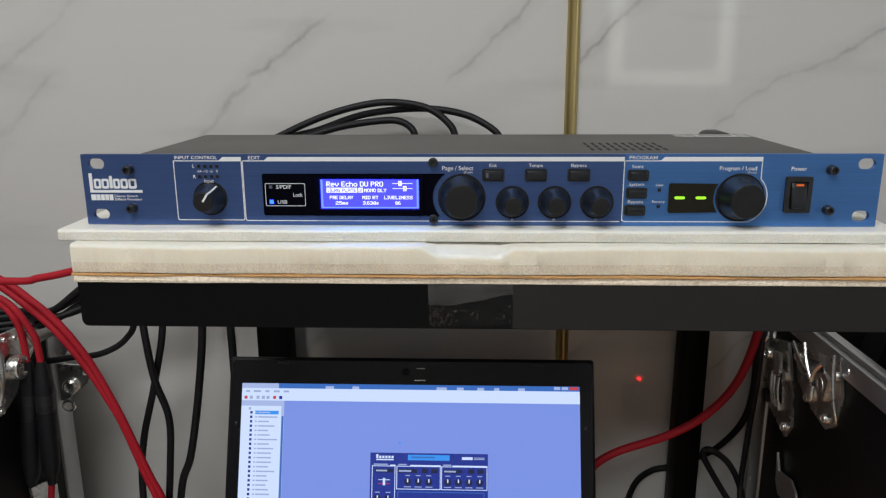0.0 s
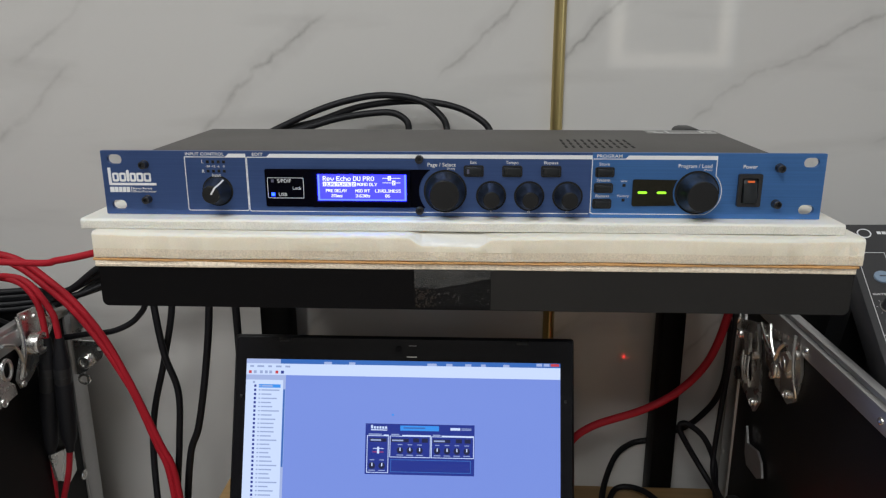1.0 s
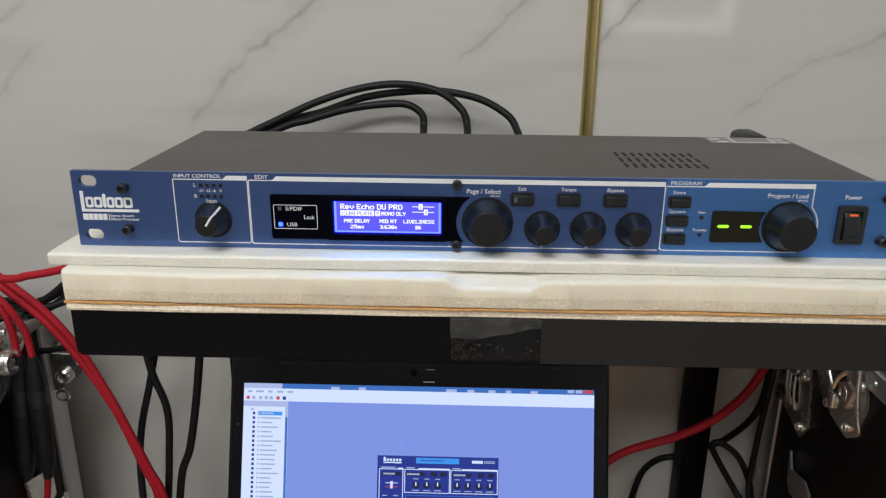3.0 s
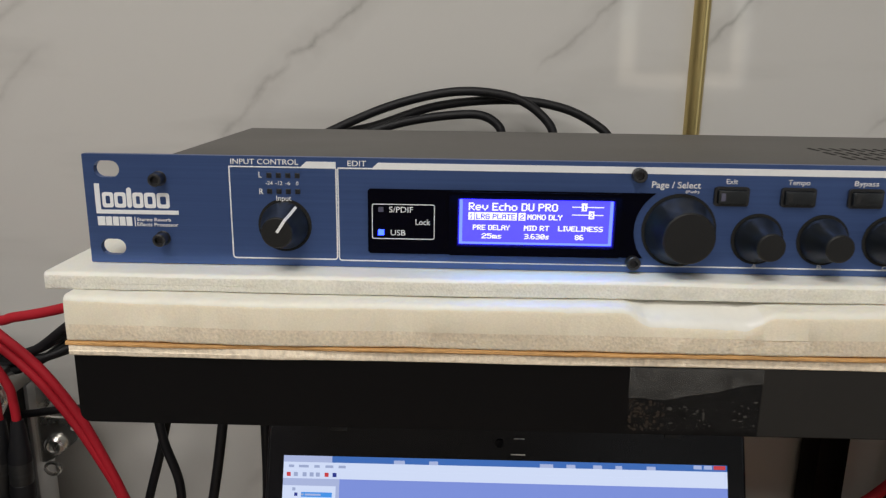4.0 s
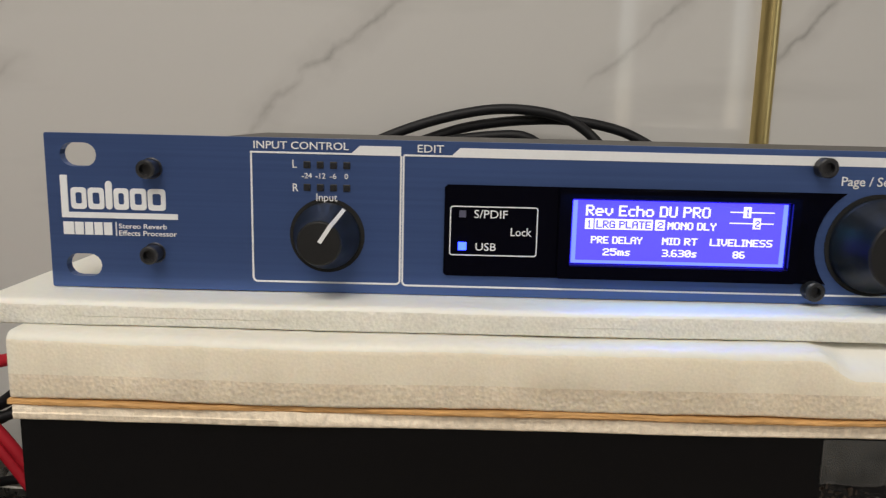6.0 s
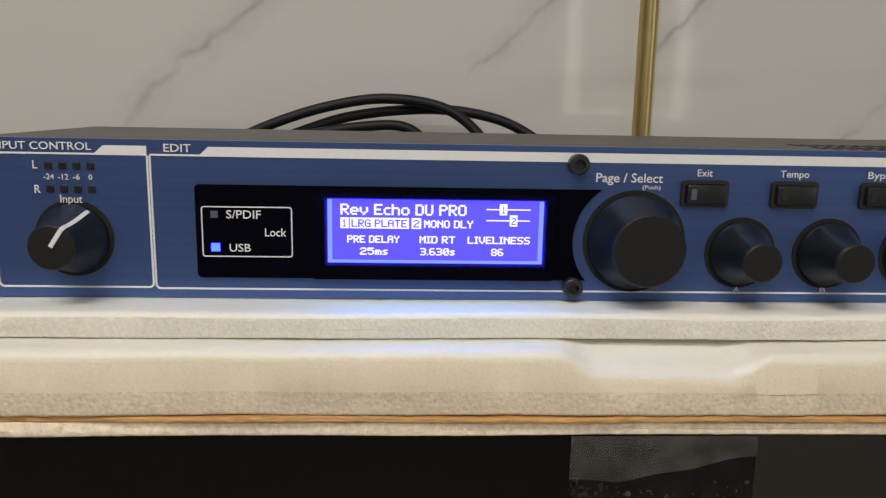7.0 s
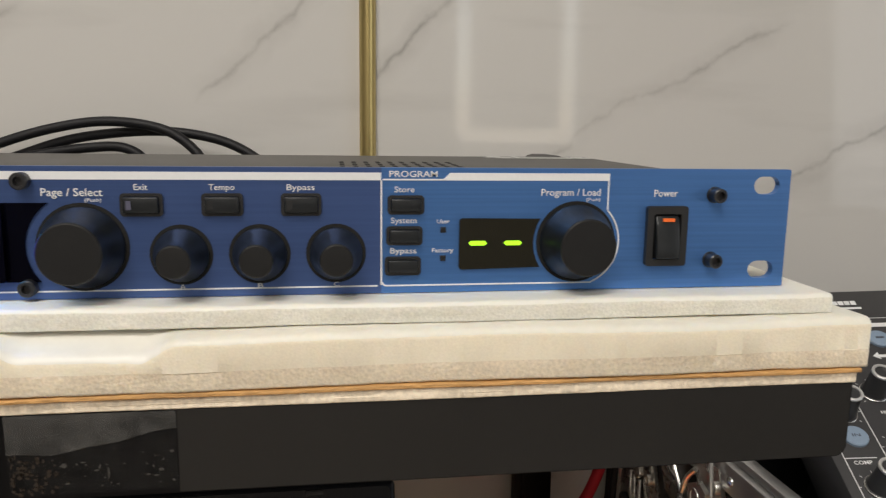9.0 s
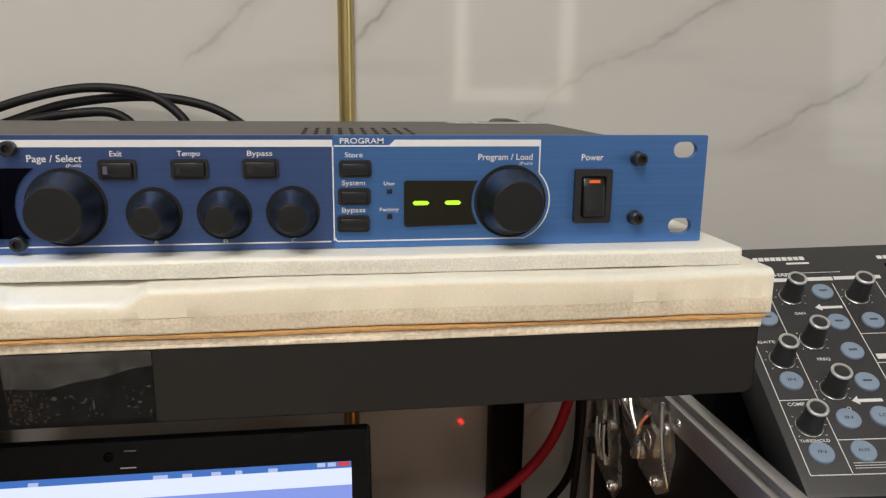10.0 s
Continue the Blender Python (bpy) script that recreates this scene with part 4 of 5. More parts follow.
part("touchpad", boxed(-0.045, 0.045, -0.215, -0.155, 0.0221, 0.0226), "bezel", laptop)
lid = part("lid", boxed(-0.1692, 0.1692, 0.0, 0.007, 0.0, 0.231, bevel=0.0028, seg=3), "laptop", laptop, "black plastic screen lid")
lid.matrix_local = pose(0, 0.004, 0.022, -21.5)
SW, SH, SX, SZ = 0.312, 0.1755, -0.1565, 0.2068
bm = plate(bmesh.new(), [[(x, z) for x, z in round_rect(-0.1662, 0.1662, 0.006, 0.228, 0.004)], [(SX, SZ - SH), (SX + SW, SZ - SH), (SX + SW, SZ), (SX, SZ)]], -0.0018, 0.0005)
part("bezel", bm, "bezel", lid, "gloss black screen bezel")
part("webcam", lathe(bmesh.new(), [(0.0032, 0), (0.0032, 0.0005), (0.002, 0.0008), (0, 0.0005)], pose(-0.004, -0.0018, 0.2185, 90), 20), "black_gloss", lid)
part("status_light", boxed(0.006, 0.0135, -0.0022, -0.0016, 0.2215, 0.2221), "label", lid)
part("latch_slot", boxed(0.004, 0.014, -0.0022, -0.0016, 0.2105, 0.2113), "chrome", lid)
for x in (-0.118, 0.118, -0.1665 + 0.006, 0.1665 - 0.006):
    z = 0.2262 if abs(x) < 0.15 else 0.17
    part("rubber_pad", boxed(x - (0.006 if abs(x) < 0.15 else 0.0012), x + (0.006 if abs(x) < 0.15 else 0.0012), -0.003, -0.0015, z - 0.0016, z + 0.0016, bevel=0.0004), "black_plastic", lid)
screen = part("screen", boxed(SX, SX + SW, -0.0006, 0.0003, SZ - SH, SZ), "scr_main", lid, "lit lavender computer screen", smooth=0)


def ui(u0, u1, v0, v1, mat_name, depth=1, name="screen_area"):
    """A lit area of the screen; u across and v down, both 0 to 1; depth orders what lies over what."""
    return part(name, boxed(SX + u0 * SW, SX + u1 * SW, -0.0006 - 0.00012 * depth, -0.0005, SZ - v1 * SH, SZ - v0 * SH), mat_name, screen, smooth=0)


ui(0, 1, 0, 0.026, "scr_title", 1, "title_bar")
ui(0, 0.11, 0, 0.026, "scr_pane", 2, "title_bar")
for u, m in ((0.925, "scr_pane"), (0.948, "scr_pane")):
    ui(u, u + 0.018, 0.003, 0.018, m, 3, "window_button")
ui(0.970, 0.996, 0.003, 0.018, "scr_red", 3, "window_button")
for u, w in ((0.25, 0.025), (0.33, 0.02), (0.58, 0.03), (0.64, 0.02), (0.70, 0.02), (0.75, 0.015), (0.82, 0.02)):
    ui(u, u + w, 0.012, 0.026, "scr_pane", 3, "title_shade")
ui(0, 1, 0.026, 0.056, "scr_white", 1, "menu_bar")
ui(0, 1, 0.056, 0.090, "scr_white", 2, "tool_bar")
for u, w in ((0.012, 0.012), (0.035, 0.022), (0.07, 0.012), (0.095, 0.018), (0.125, 0.016)):
    ui(u, u + w, 0.037, 0.047, "scr_text", 3, "menu_word")
for u, m in ((0.008, "scr_red"), (0.024, "scr_text"), (0.044, "scr_text"), (0.060, "scr_text"), (0.074, "scr_text"), (0.094, "scr_red"), (0.112, "scr_navy")):
    ui(u, u + 0.009, 0.066, 0.082, m, 3, "tool_icon")
ui(0, 0.120, 0.090, 0.118, "scr_pane", 1, "pane_header")
ui(0, 0.120, 0.118, 1.0, "scr_white", 1, "list_pane")
ui(0.120, 0.128, 0.090, 1.0, "scr_pane", 1, "scroll_bar")
ui(0.121, 0.127, 0.17, 0.60, "scr_title", 2, "scroll_thumb")
ui(0.022, 0.029, 0.126, 0.138, "scr_text", 2, "tree_icon")
rnd = random.Random(8)
for k in range(36):
    v = 0.146 + k * 0.0232
    if v > 0.985:
        break
    ui(0.027, 0.034, v, v + 0.013, "scr_navy", 2, "list_icon")
    if k == 0:
        ui(0.042, 0.112, v - 0.003, v + 0.016, "scr_cyan", 2, "list_selection")
    ui(0.042, 0.048, v + 0.003, v + 0.010, "scr_text", 3, "list_number")
    ui(0.051, 0.080 + rnd.random() * 0.03, v + 0.003, v + 0.010, "scr_pane" if k == 0 else "scr_text", 3, "list_word")
ui(0.47, 0.477, 0.295, 0.305, "scr_cyan", 1, "mouse_pointer")
A, B, C, D = 0.388, 0.732, 0.350, 0.628


def ed(u0, u1, v0, v1, m, depth=3, name="editor_area"):
    return ui(A + (B - A) * u0, A + (B - A) * u1, C + (D - C) * v0, C + (D - C) * v1, m, depth, name)


ed(0, 1, 0, 1, "scr_navy", 1, "editor_window")
ed(0.05, 0.20, 0.115, 0.135, "scr_white")
for k in range(6):
    ed(0.05 + k * 0.026, 0.05 + k * 0.026 + 0.018, 0.03 if k == 0 else 0.055, 0.10, "scr_white")
ed(0.32, 0.675, 0.03, 0.13, "scr_cyan", 2)
ed(0.35, 0.55, 0.06, 0.09, "scr_title", 3)
ed(0.78, 0.87, 0.06, 0.11, "scr_white", 2)
ed(0.88, 0.97, 0.065, 0.08, "scr_text", 2)
ed(0.88, 0.97, 0.09, 0.105, "scr_text", 2)
for u0, u1, v0, v1 in ((0.015, 0.215, 0.235, 0.97), (0.225, 0.60, 0.235, 0.66), (0.605, 0.995, 0.235, 0.66), (0.235, 0.97, 0.70, 0.95)):
    m = "scr_title" if v0 > 0.6 else "scr_white"
    for q in ((u0, u1, v0, v0 + 0.012), (u0, u1, v1 - 0.012, v1), (u0, u0 + 0.006, v0, v1), (u1 - 0.006, u1, v0, v1)):
        ed(*q, m, 2, "editor_line")
for q in ((0.17, 0.215), (0.34, 0.60), (0.70, 0.995)):
    ed(*q, 0.215, 0.24, "scr_white", 3, "editor_band")
for u0, u1 in ((0.03, 0.15), (0.24, 0.31), (0.62, 0.69)):
    ed(u0, u1, 0.20, 0.222, "scr_text", 3, "editor_word")
for u0, u1 in ((0.04, 0.195), (0.235, 0.40), (0.62, 0.78)):
    ed(u0, u1, 0.29, 0.36, "scr_dark", 2, "editor_menu")
    ed(u0 + 0.01, u1 - 0.05, 0.31, 0.34, "scr_text", 3, "editor_word")
for u in (0.44, 0.52, 0.83, 0.91):
    ed(u, u + 0.055, 0.28, 0.36, "scr_dark", 2, "editor_button")
ed(0.07, 0.17, 0.485, 0.497, "scr_white", 2, "editor_line")
ed(0.07, 0.17, 0.555, 0.567, "scr_red", 2, "editor_line")
ed(0.11, 0.13, 0.46, 0.59, "scr_white", 3, "editor_block")
for u, v in ((0.32, 0.52), (0.41, 0.52), (0.50, 0.52), (0.66, 0.52), (0.75, 0.52), (0.84, 0.52), (0.93, 0.52), (0.065, 0.83), (0.155, 0.83)):
    w = 0.030
    cx, cz = SX + SW * (A + (B - A) * u), SZ - SH * (C + (D - C) * v)
    dial = part("editor_dial", lathe(bmesh.new(), [(0.0032, 0.0), (0.0032, 0.0002), (0, 0.0002)], pose(cx, -0.0007, cz, 90), 16), "scr_dark", screen, smooth=0)
    ed(u - 0.004, u + 0.006, v - 0.055, v + 0.01, "scr_white", 4, "dial_pointer")
    ed(u - w, u + w, v + 0.085, v + 0.10, "scr_text", 3, "editor_word")
    ed(u - w * 0.7, u + w * 0.7, v - 0.12, v - 0.105, "scr_text", 3, "editor_word")

# ---- orange adapter with its plug ----
adapter = thing("power_adapter", "orange plastic power adapter with a lit red lamp", "power adapter", (0.235, 0.600, TABLE))
part("body", boxed(-0.020, 0.030, -0.040, 0.008, 0, 0.0615, bevel=0.004), "orange", adapter)
part("lamp", lathe(bmesh.new(), [(0.0028, 0), (0.0028, 0.002), (0.002, 0.0034), (0, 0.004)], pose(0.003, -0.004, 0.0615), 20), "led_red", adapter, "lit red lamp")
part("plug", boxed(0.0305, 0.046, -0.025, 0.007, 0.020, 0.082, bevel=0.005), "black_plastic", adapter, "black moulded plug")

# ---- flight cases ----


def rivet(bm, x, z, r=0.0035, y=0.0):
    return lathe(bm, [(r, 0), (r * 0.9, 0.0012), (r * 0.5, 0.0022), (0, 0.0025)], pose(x, y, z, 90), 12)


def latch(parent, m, bail=True):
    """A butterfly latch: dished plate, twist handle, wire bail, hook and rivets. Local -y points out of the case."""
    p = part("latch", plate(bmesh.new(), [round_rect(-0.024, 0.024, -0.045, 0.045, 0.009, 5), round_rect(-0.012, 0.012, -0.022, 0.026, 0.005, 4)], -0.0025, 0.0), "chrome", parent, "nickel plated butterfly latch")
    p.matrix_local = m
    part("dish", plate(bmesh.new(), [round_rect(-0.013, 0.013, -0.023, 0.027, 0.005, 4)], 0.001, 0.002), "screw", p)
    for x in (-0.017, 0.017):
        for z in (-0.037, 0.037):
            part("rivet", rivet(bmesh.new(), x, z, y=-0.0025), "chrome", p)
    part("twist_handle", plate(bmesh.new(), [[(-0.017, -0.004), (-0.006, -0.007), (0.0, -0.004), (0.006, -0.007), (0.017, -0.004), (0.017, 0.006), (0.006, 0.004), (0, 0.007), (-0.006, 0.004), (-0.017, 0.006)]], -0.012, -0.0085), "chrome", p)
    part("pivot", lathe(bmesh.new(), [(0.006, 0.0), (0.006, 0.008), (0.0045, 0.010), (0, 0.010)], pose(0, -0.0025, 0, 90), 20), "chrome", p)
    if bail:
        for s in (-1, 1):
            part("wire_bail", tube(bmesh.new(), [(s * 0.004, -0.010, -0.026), (s * 0.005, -0.0125, -0.005), (s * 0.008, -0.012, 0.03), (s * 0.011, -0.010, 0.058)], 0.0016, seg=8), "chrome", p)
        part("hook", boxed(-0.007, 0.007, -0.014, -0.004, -0.034, -0.024, bevel=0.002), "chrome", p)


def flight_case(name, x0, x1, y0, y1, z1, label, tray):
    c = thing(name, label, "flight case", (0, 0, LOW), group="flight cases")
    t = 0.009
    part("side_panel", boxed(x0, x0 + t, y0, y1, 0, z1 - 0.012), "laminate", c)
    part("side_panel", boxed(x1 - t, x1, y0, y1, 0, z1 - 0.012), "laminate", c)
    part("front_panel", boxed(x0 + t, x1 - t, y0, y0 + t, 0, z1 - 0.012), "laminate", c)
    part("back_panel", boxed(x0 + t, x1 - t, y1 - t, y1, 0, z1 - 0.012), "laminate", c)
    part("tray", boxed(x0 + t, x1 - t, y0 + t, y1 - t, tray - 0.012, tray), "lining", c)
    part("bottom_panel", boxed(x0 + t, x1 - t, y0 + t, y1 - t, 0.0, 0.01), "laminate", c)
    for xa, xb in ((x0 - 0.003, x0 + 0.014), (x1 - 0.014, x1 + 0.003)):
        r = part("edge_rail", boxed(xa, xb, y0, y1, z1 - 0.018, z1, bevel=0.0012), "alu", c, "grooved aluminium edge rail")
        part("rail_lip", boxed(xa + 0.005, xb - 0.003, y0 + 0.02, y1 - 0.02, z1, z1 + 0.005, bevel=0.001), "alu", r)
        for k in range(4):
            bm = lathe(bmesh.new(), [(0.0033, 0), (0.003, 0.001), (0.0015, 0.002), (0, 0.0022)], pose(xa if xa < x0 + 0.001 and x0 > 0 else xb, y0 + 0.05 + k * (y1 - y0 - 0.1) / 3, z1 - 0.009, 0, -90 if x0 > 0 else 90), 10)
            part("rivet", bm, "chrome", r)
    for ya, yb in ((y0 - 0.003, y0 + 0.014), (y1 - 0.014, y1 + 0.003)):
        part("edge_rail", boxed(x0 + 0.014, x1 - 0.014, ya, yb, z1 - 0.018, z1, bevel=0.0012), "alu", c)
        for xa, xb in ((x0 - 0.003, x0 + 0.015), (x1 - 0.015, x1 + 0.003)):
            yc, yd = (ya, yb + 0.012) if ya < y0 else (ya - 0.012, yb)
            part("corner_rail", boxed(xa, xb, yc, yd, 0, z1 - 0.0185, bevel=0.0015), "alu", c)
    return c


case_r = flight_case("flight_case", 0.312, 0.86, 0.26, 0.745, 0.912, "black flight case with aluminium rails holding a mixer", 0.80)


def face_plate(loops, x0, x1):
    """A plate on a case's side: outlines in (y, z), from x0 to x1."""
    bm = plate(bmesh.new(), loops, x0, x1)
    for v in bm.verts:
        v.co = (v.co.y, v.co.x, v.co.z)
    bmesh.ops.recalc_face_normals(bm, faces=bm.faces)
    return bm


def face_disc(x, y, z, r, h, side):
    """A turned stud with a sunk middle standing on a case's side; side is 1 or -1 along x."""
    return lathe(bmesh.new(), [(r, 0), (r, h * 0.75), (r * 0.9, h), (r * 0.66, h), (r * 0.6, h * 0.7), (r * 0.3, h * 0.7), (r * 0.25, h * 0.9), (0, h * 0.9)], pose(x, y, z, 0, 90 * side), 24)


far = part("latch", face_plate([[(0.742, 0.868), (0.682, 0.884), (0.662, 0.845), (0.656, 0.806), (0.667, 0.790), (0.700, 0.800), (0.728, 0.806)], [(0.708, 0.842), (0.688, 0.849), (0.680, 0.818), (0.700, 0.811)]], 0.3085, 0.3115), "chrome", case_r, "nickel plated butterfly latch")
part("dish", face_plate([[(0.710, 0.844), (0.686, 0.851), (0.678, 0.816), (0.701, 0.809)]], 0.3112, 0.3118), "screw", far)
for ya, yb in ((0.7075, 0.6985), (0.7000, 0.6915), (0.6905, 0.6830)):
    part("spring_bar", tube(bmesh.new(), [(0.3075, ya, 0.843), (0.306, 0.5 * (ya + yb), 0.828), (0.3075, yb, 0.811)], 0.0017, 4, 8), "chrome", far)
for y, z, r in ((0.722, 0.856, 0.006), (0.672, 0.852, 0.004), (0.667, 0.801, 0.0045), (0.716, 0.812, 0.0075)):
    part("rivet", face_disc(0.3085, y, z, r, 0.004, -1), "chrome" if r < 0.007 else "screw", far)
part("hook", face_plate([[(0.700, 0.868), (0.684, 0.872), (0.680, 0.852), (0.687, 0.846), (0.694, 0.856)]], 0.302, 0.3055), "chrome", far)
part("pull_ring", tube(bmesh.new(), [(0.303 + 0.002 * math.sin(a), 0.726 + 0.008 * math.cos(a), 0.876 + 0.008 * math.sin(a)) for a in np.linspace(0, 6.28, 13)], 0.0022, 4, 8), "chrome", far)
near = part("latch", face_plate([[(0.668, 0.890), (0.650, 0.856), (0.620, 0.843), (0.590, 0.838), (0.578, 0.846), (0.571, 0.878), (0.580, 0.905)], [(0.640, 0.885), (0.628, 0.862), (0.612, 0.858), (0.602, 0.880), (0.610, 0.892)]], 0.3085, 0.3115), "chrome", case_r, "nickel plated butterfly latch")
part("dish", face_plate([[(0.642, 0.887), (0.629, 0.860), (0.611, 0.856), (0.600, 0.881), (0.609, 0.894)]], 0.3112, 0.3118), "screw", near)
for pts in ([(0.302, 0.6560, 0.894), (0.300, 0.6330, 0.884), (0.301, 0.6118, 0.8755)], [(0.302, 0.6330, 0.902), (0.300, 0.6210, 0.888), (0.301, 0.6106, 0.8745)], [(0.303, 0.5985, 0.896), (0.301, 0.6050, 0.887), (0.301, 0.6098, 0.8750)]):
    part("wire_bail", tube(bmesh.new(), pts, 0.0018, 5, 8), "chrome", near)
part("side_bail", tube(bmesh.new(), [(0.306, 0.5850, 0.910), (0.303, 0.5770, 0.892), (0.303, 0.5705, 0.872), (0.306, 0.5690, 0.857), (0.308, 0.5760, 0.848)], 0.0015, 6, 8), "chrome", near)
part("hook", boxed(0.298, 0.307, 0.6035, 0.6125, 0.857, 0.872, bevel=0.003, seg=3), "chrome", near)
part("twist_handle", face_plate([[(0.604, 0.884), (0.590, 0.892), (0.580, 0.888), (0.584, 0.874), (0.596, 0.868), (0.602, 0.874)]], 0.301, 0.304), "chrome", near)
part("pivot", face_disc(0.3085, 0.594, 0.879, 0.007, 0.008, -1), "chrome", near)
for y, z in ((0.655, 0.880), (0.591, 0.848), (0.579, 0.893), (0.627, 0.851)):
    part("rivet", face_disc(0.3085, y, z, 0.0042, 0.0035, -1), "chrome", near)
clip = part("clip", face_plate([[(0.676, 0.768), (0.668, 0.752), (0.640, 0.758), (0.628, 0.752), (0.622, 0.738), (0.634, 0.730), (0.664, 0.728), (0.672, 0.738)]], 0.3072, 0.3095), "alu", case_r, "bent dull nickel clip")
part("clip_flange", boxed(0.3096, 0.3125, 0.640, 0.668, 0.733, 0.750, bevel=0.001), "alu", clip)
for z in (0.70, 0.62, 0.52):
    part("rivet", lathe(bmesh.new(), [(0.0035, 0), (0.003, 0.001), (0, 0.0022)], pose(0.309, 0.738, z, 0, -90), 10), "chrome", case_r)
part("padding", boxed(0.322, 0.340, 0.275, 0.73, 0.80, 0.900, bevel=0.006), "lining", case_r, "dark grey foam lining")

case_l = flight_case("flight_case", -0.95, -0.452, 0.26, 0.735, 0.888, "black flight case with aluminium rails and nickel latches", 0.82)
latch(case_l, Matrix.Translation((-0.451, 0.500, 0.850)) @ pose(0, 0, 0, 0, 0, 90), True)
big = part("latch", face_plate([[(0.606, 0.840), (0.619, 0.865), (0.636, 0.869), (0.661, 0.863), (0.668, 0.849), (0.644, 0.843), (0.626, 0.833), (0.611, 0.829)]], -0.4475, -0.4445), "chrome", case_l, "open nickel plated butterfly latch")
part("keeper", face_plate([[(0.622, 0.879), (0.629, 0.903), (0.660, 0.900), (0.673, 0.883), (0.667, 0.868), (0.655, 0.864)]], -0.4500, -0.4470), "chrome", big)
part("pivot", face_disc(-0.4445, 0.640, 0.867, 0.0125, 0.010, 1), "chrome", big)
part("base_plate", face_plate([[(0.560, 0.862), (0.578, 0.860), (0.605, 0.8365), (0.607, 0.825), (0.578, 0.823), (0.560, 0.832)]], -0.4510, -0.4480), "chrome", big)
for y, z, r in ((0.658, 0.856, 0.0038), (0.617, 0.842, 0.0038), (0.614, 0.833, 0.0034), (0.580, 0.829, 0.005), (0.650, 0.893, 0.0035), (0.634, 0.897, 0.0030)):
    part("rivet", face_disc(-0.4460 if z < 0.87 else -0.447, y, z, r, 0.003, 1), "chrome", big)
part("hook_wire", tube(bmesh.new(), [(-0.441, 0.585, 0.886), (-0.440, 0.592, 0.884), (-0.438, 0.602, 0.877), (-0.439, 0.6095, 0.859), (-0.441, 0.606, 0.842)], 0.0019, 6, 8), "chrome", big)
part("wire_bail", tube(bmesh.new(), [(-0.440, 0.655, 0.899), (-0.437, 0.657, 0.889), (-0.437, 0.661, 0.878), (-0.440, 0.656, 0.868)], 0.0019, 6, 8), "chrome", big)
part("wire_bail", tube(bmesh.new(), [(-0.442, 0.616, 0.905), (-0.438, 0.614, 0.885), (-0.438, 0.612, 0.866), (-0.441, 0.611, 0.850)], 0.0024, 6, 8), "chrome", big)
part("pull_ring", tube(bmesh.new(), [(-0.442, 0.5874 + 0.0075 * math.cos(a), 0.860 + 0.010 * math.sin(a)) for a in np.linspace(0, 6.28, 17)], 0.0020, 4, 8), "chrome", big)
br = part("corner_bracket", plate(bmesh.new(), [[(-0.452, 0.840), (-0.4394, 0.8385), (-0.4166, 0.8375), (-0.4101, 0.8275), (-0.4145, 0.8176), (-0.4271, 0.8067), (-0.4418, 0.7957), (-0.452, 0.797)], obround(-0.4165, 0.8285, 0.0055, 0.0045, 5)], 0.714, 0.717), "chrome", case_l, "triangular nickel latch bracket")
part("pivot", lathe(bmesh.new(), [(0.0085, 0), (0.0085, 0.004), (0.0065, 0.006), (0.0052, 0.006), (0.0045, 0.004), (0.002, 0.004), (0, 0.005)], pose(-0.4330, 0.714, 0.8135, 90), 20), "chrome", br)
part("upper_plate", plate(bmesh.new(), [[(-0.452, 0.868), (-0.4402, 0.880), (-0.4340, 0.8625), (-0.4330, 0.856), (-0.442, 0.842), (-0.452, 0.845)]], 0.720, 0.723), "chrome", br)
part("pull_ring", tube(bmesh.new(), [(-0.4370 + 0.0065 * math.cos(a), 0.712, 0.7915 + 0.0055 * math.sin(a)) for a in np.linspace(0, 6.28, 13)], 0.0016, 4, 8), "chrome", br)
clip = part("clip", face_plate([[(0.640, 0.735), (0.684, 0.722), (0.684, 0.690), (0.668, 0.684), (0.646, 0.700)]], -0.4485, -0.4455), "chrome", case_l, "bent nickel clip")
part("rivet", face_disc(-0.4485, 0.699, 0.674, 0.006, 0.003, 1), "chrome", clip)
bag = bmesh.new()
lathe(bag, [(0, 0), (0.10, 0.004), (0.15, 0.02), (0.16, 0.05), (0.13, 0.08), (0.06, 0.092), (0, 0.094)], pose(-0.665, 0.56, 0.888 + LOW), 32)
for v in bag.verts:
    v.co += 0.008 * noise.noise_vector(v.co * 22)
solo("cable_bag", bag, "laminate", "soft black bag lying on a flight case", "bag")

# ---- mixer ----
EU, EV = Vector((0.98645604, -0.15623929, 0.04993762)), Vector((0.11304311, 0.86817277, 0.48321558))
EN = EU.cross(EV).normalized()
MM = Matrix(((EU.x, EV.x, EN.x, 0.4174), (EU.y, EV.y, EN.y, 0.5909), (EU.z, EV.z, EN.z, 0.9734), (0, 0, 0, 1)))
mixer = thing("audio_mixer", "black digital mixer with silver-ringed knobs in a flight case", "mixer", MM)
body = part("body", boxed(-0.0655, 0.235, -0.152, 0.0475, -0.034, 0, bevel=0.0025), "mixer", mixer)
part("foot", boxed(-0.05, 0.22, -0.11, -0.06, -0.105, -0.034), "black_plastic", mixer)
part("foot", boxed(-0.05, 0.22, 0.0, 0.04, -0.17, -0.034), "black_plastic", mixer)


def mline(u0, v0, u1, v1, w=0.5, mat_name="white_ink", h=0.00018):
    a, b = Vector((u0, v0)), Vector((u1, v1))
    d = (b - a).normalized()
    s = Vector((-d.y, d.x)) * w / 2
    bm = bmesh.new()
    lo = [bm.verts.new((q.x * mm, q.y * mm, 0.00002)) for q in (a + s, a - s, b - s, b + s)]
    hi = [bm.verts.new((q.x * mm, q.y * mm, h)) for q in (a + s, a - s, b - s, b + s)]
    bm.faces.new(hi)
    for i in range(4):
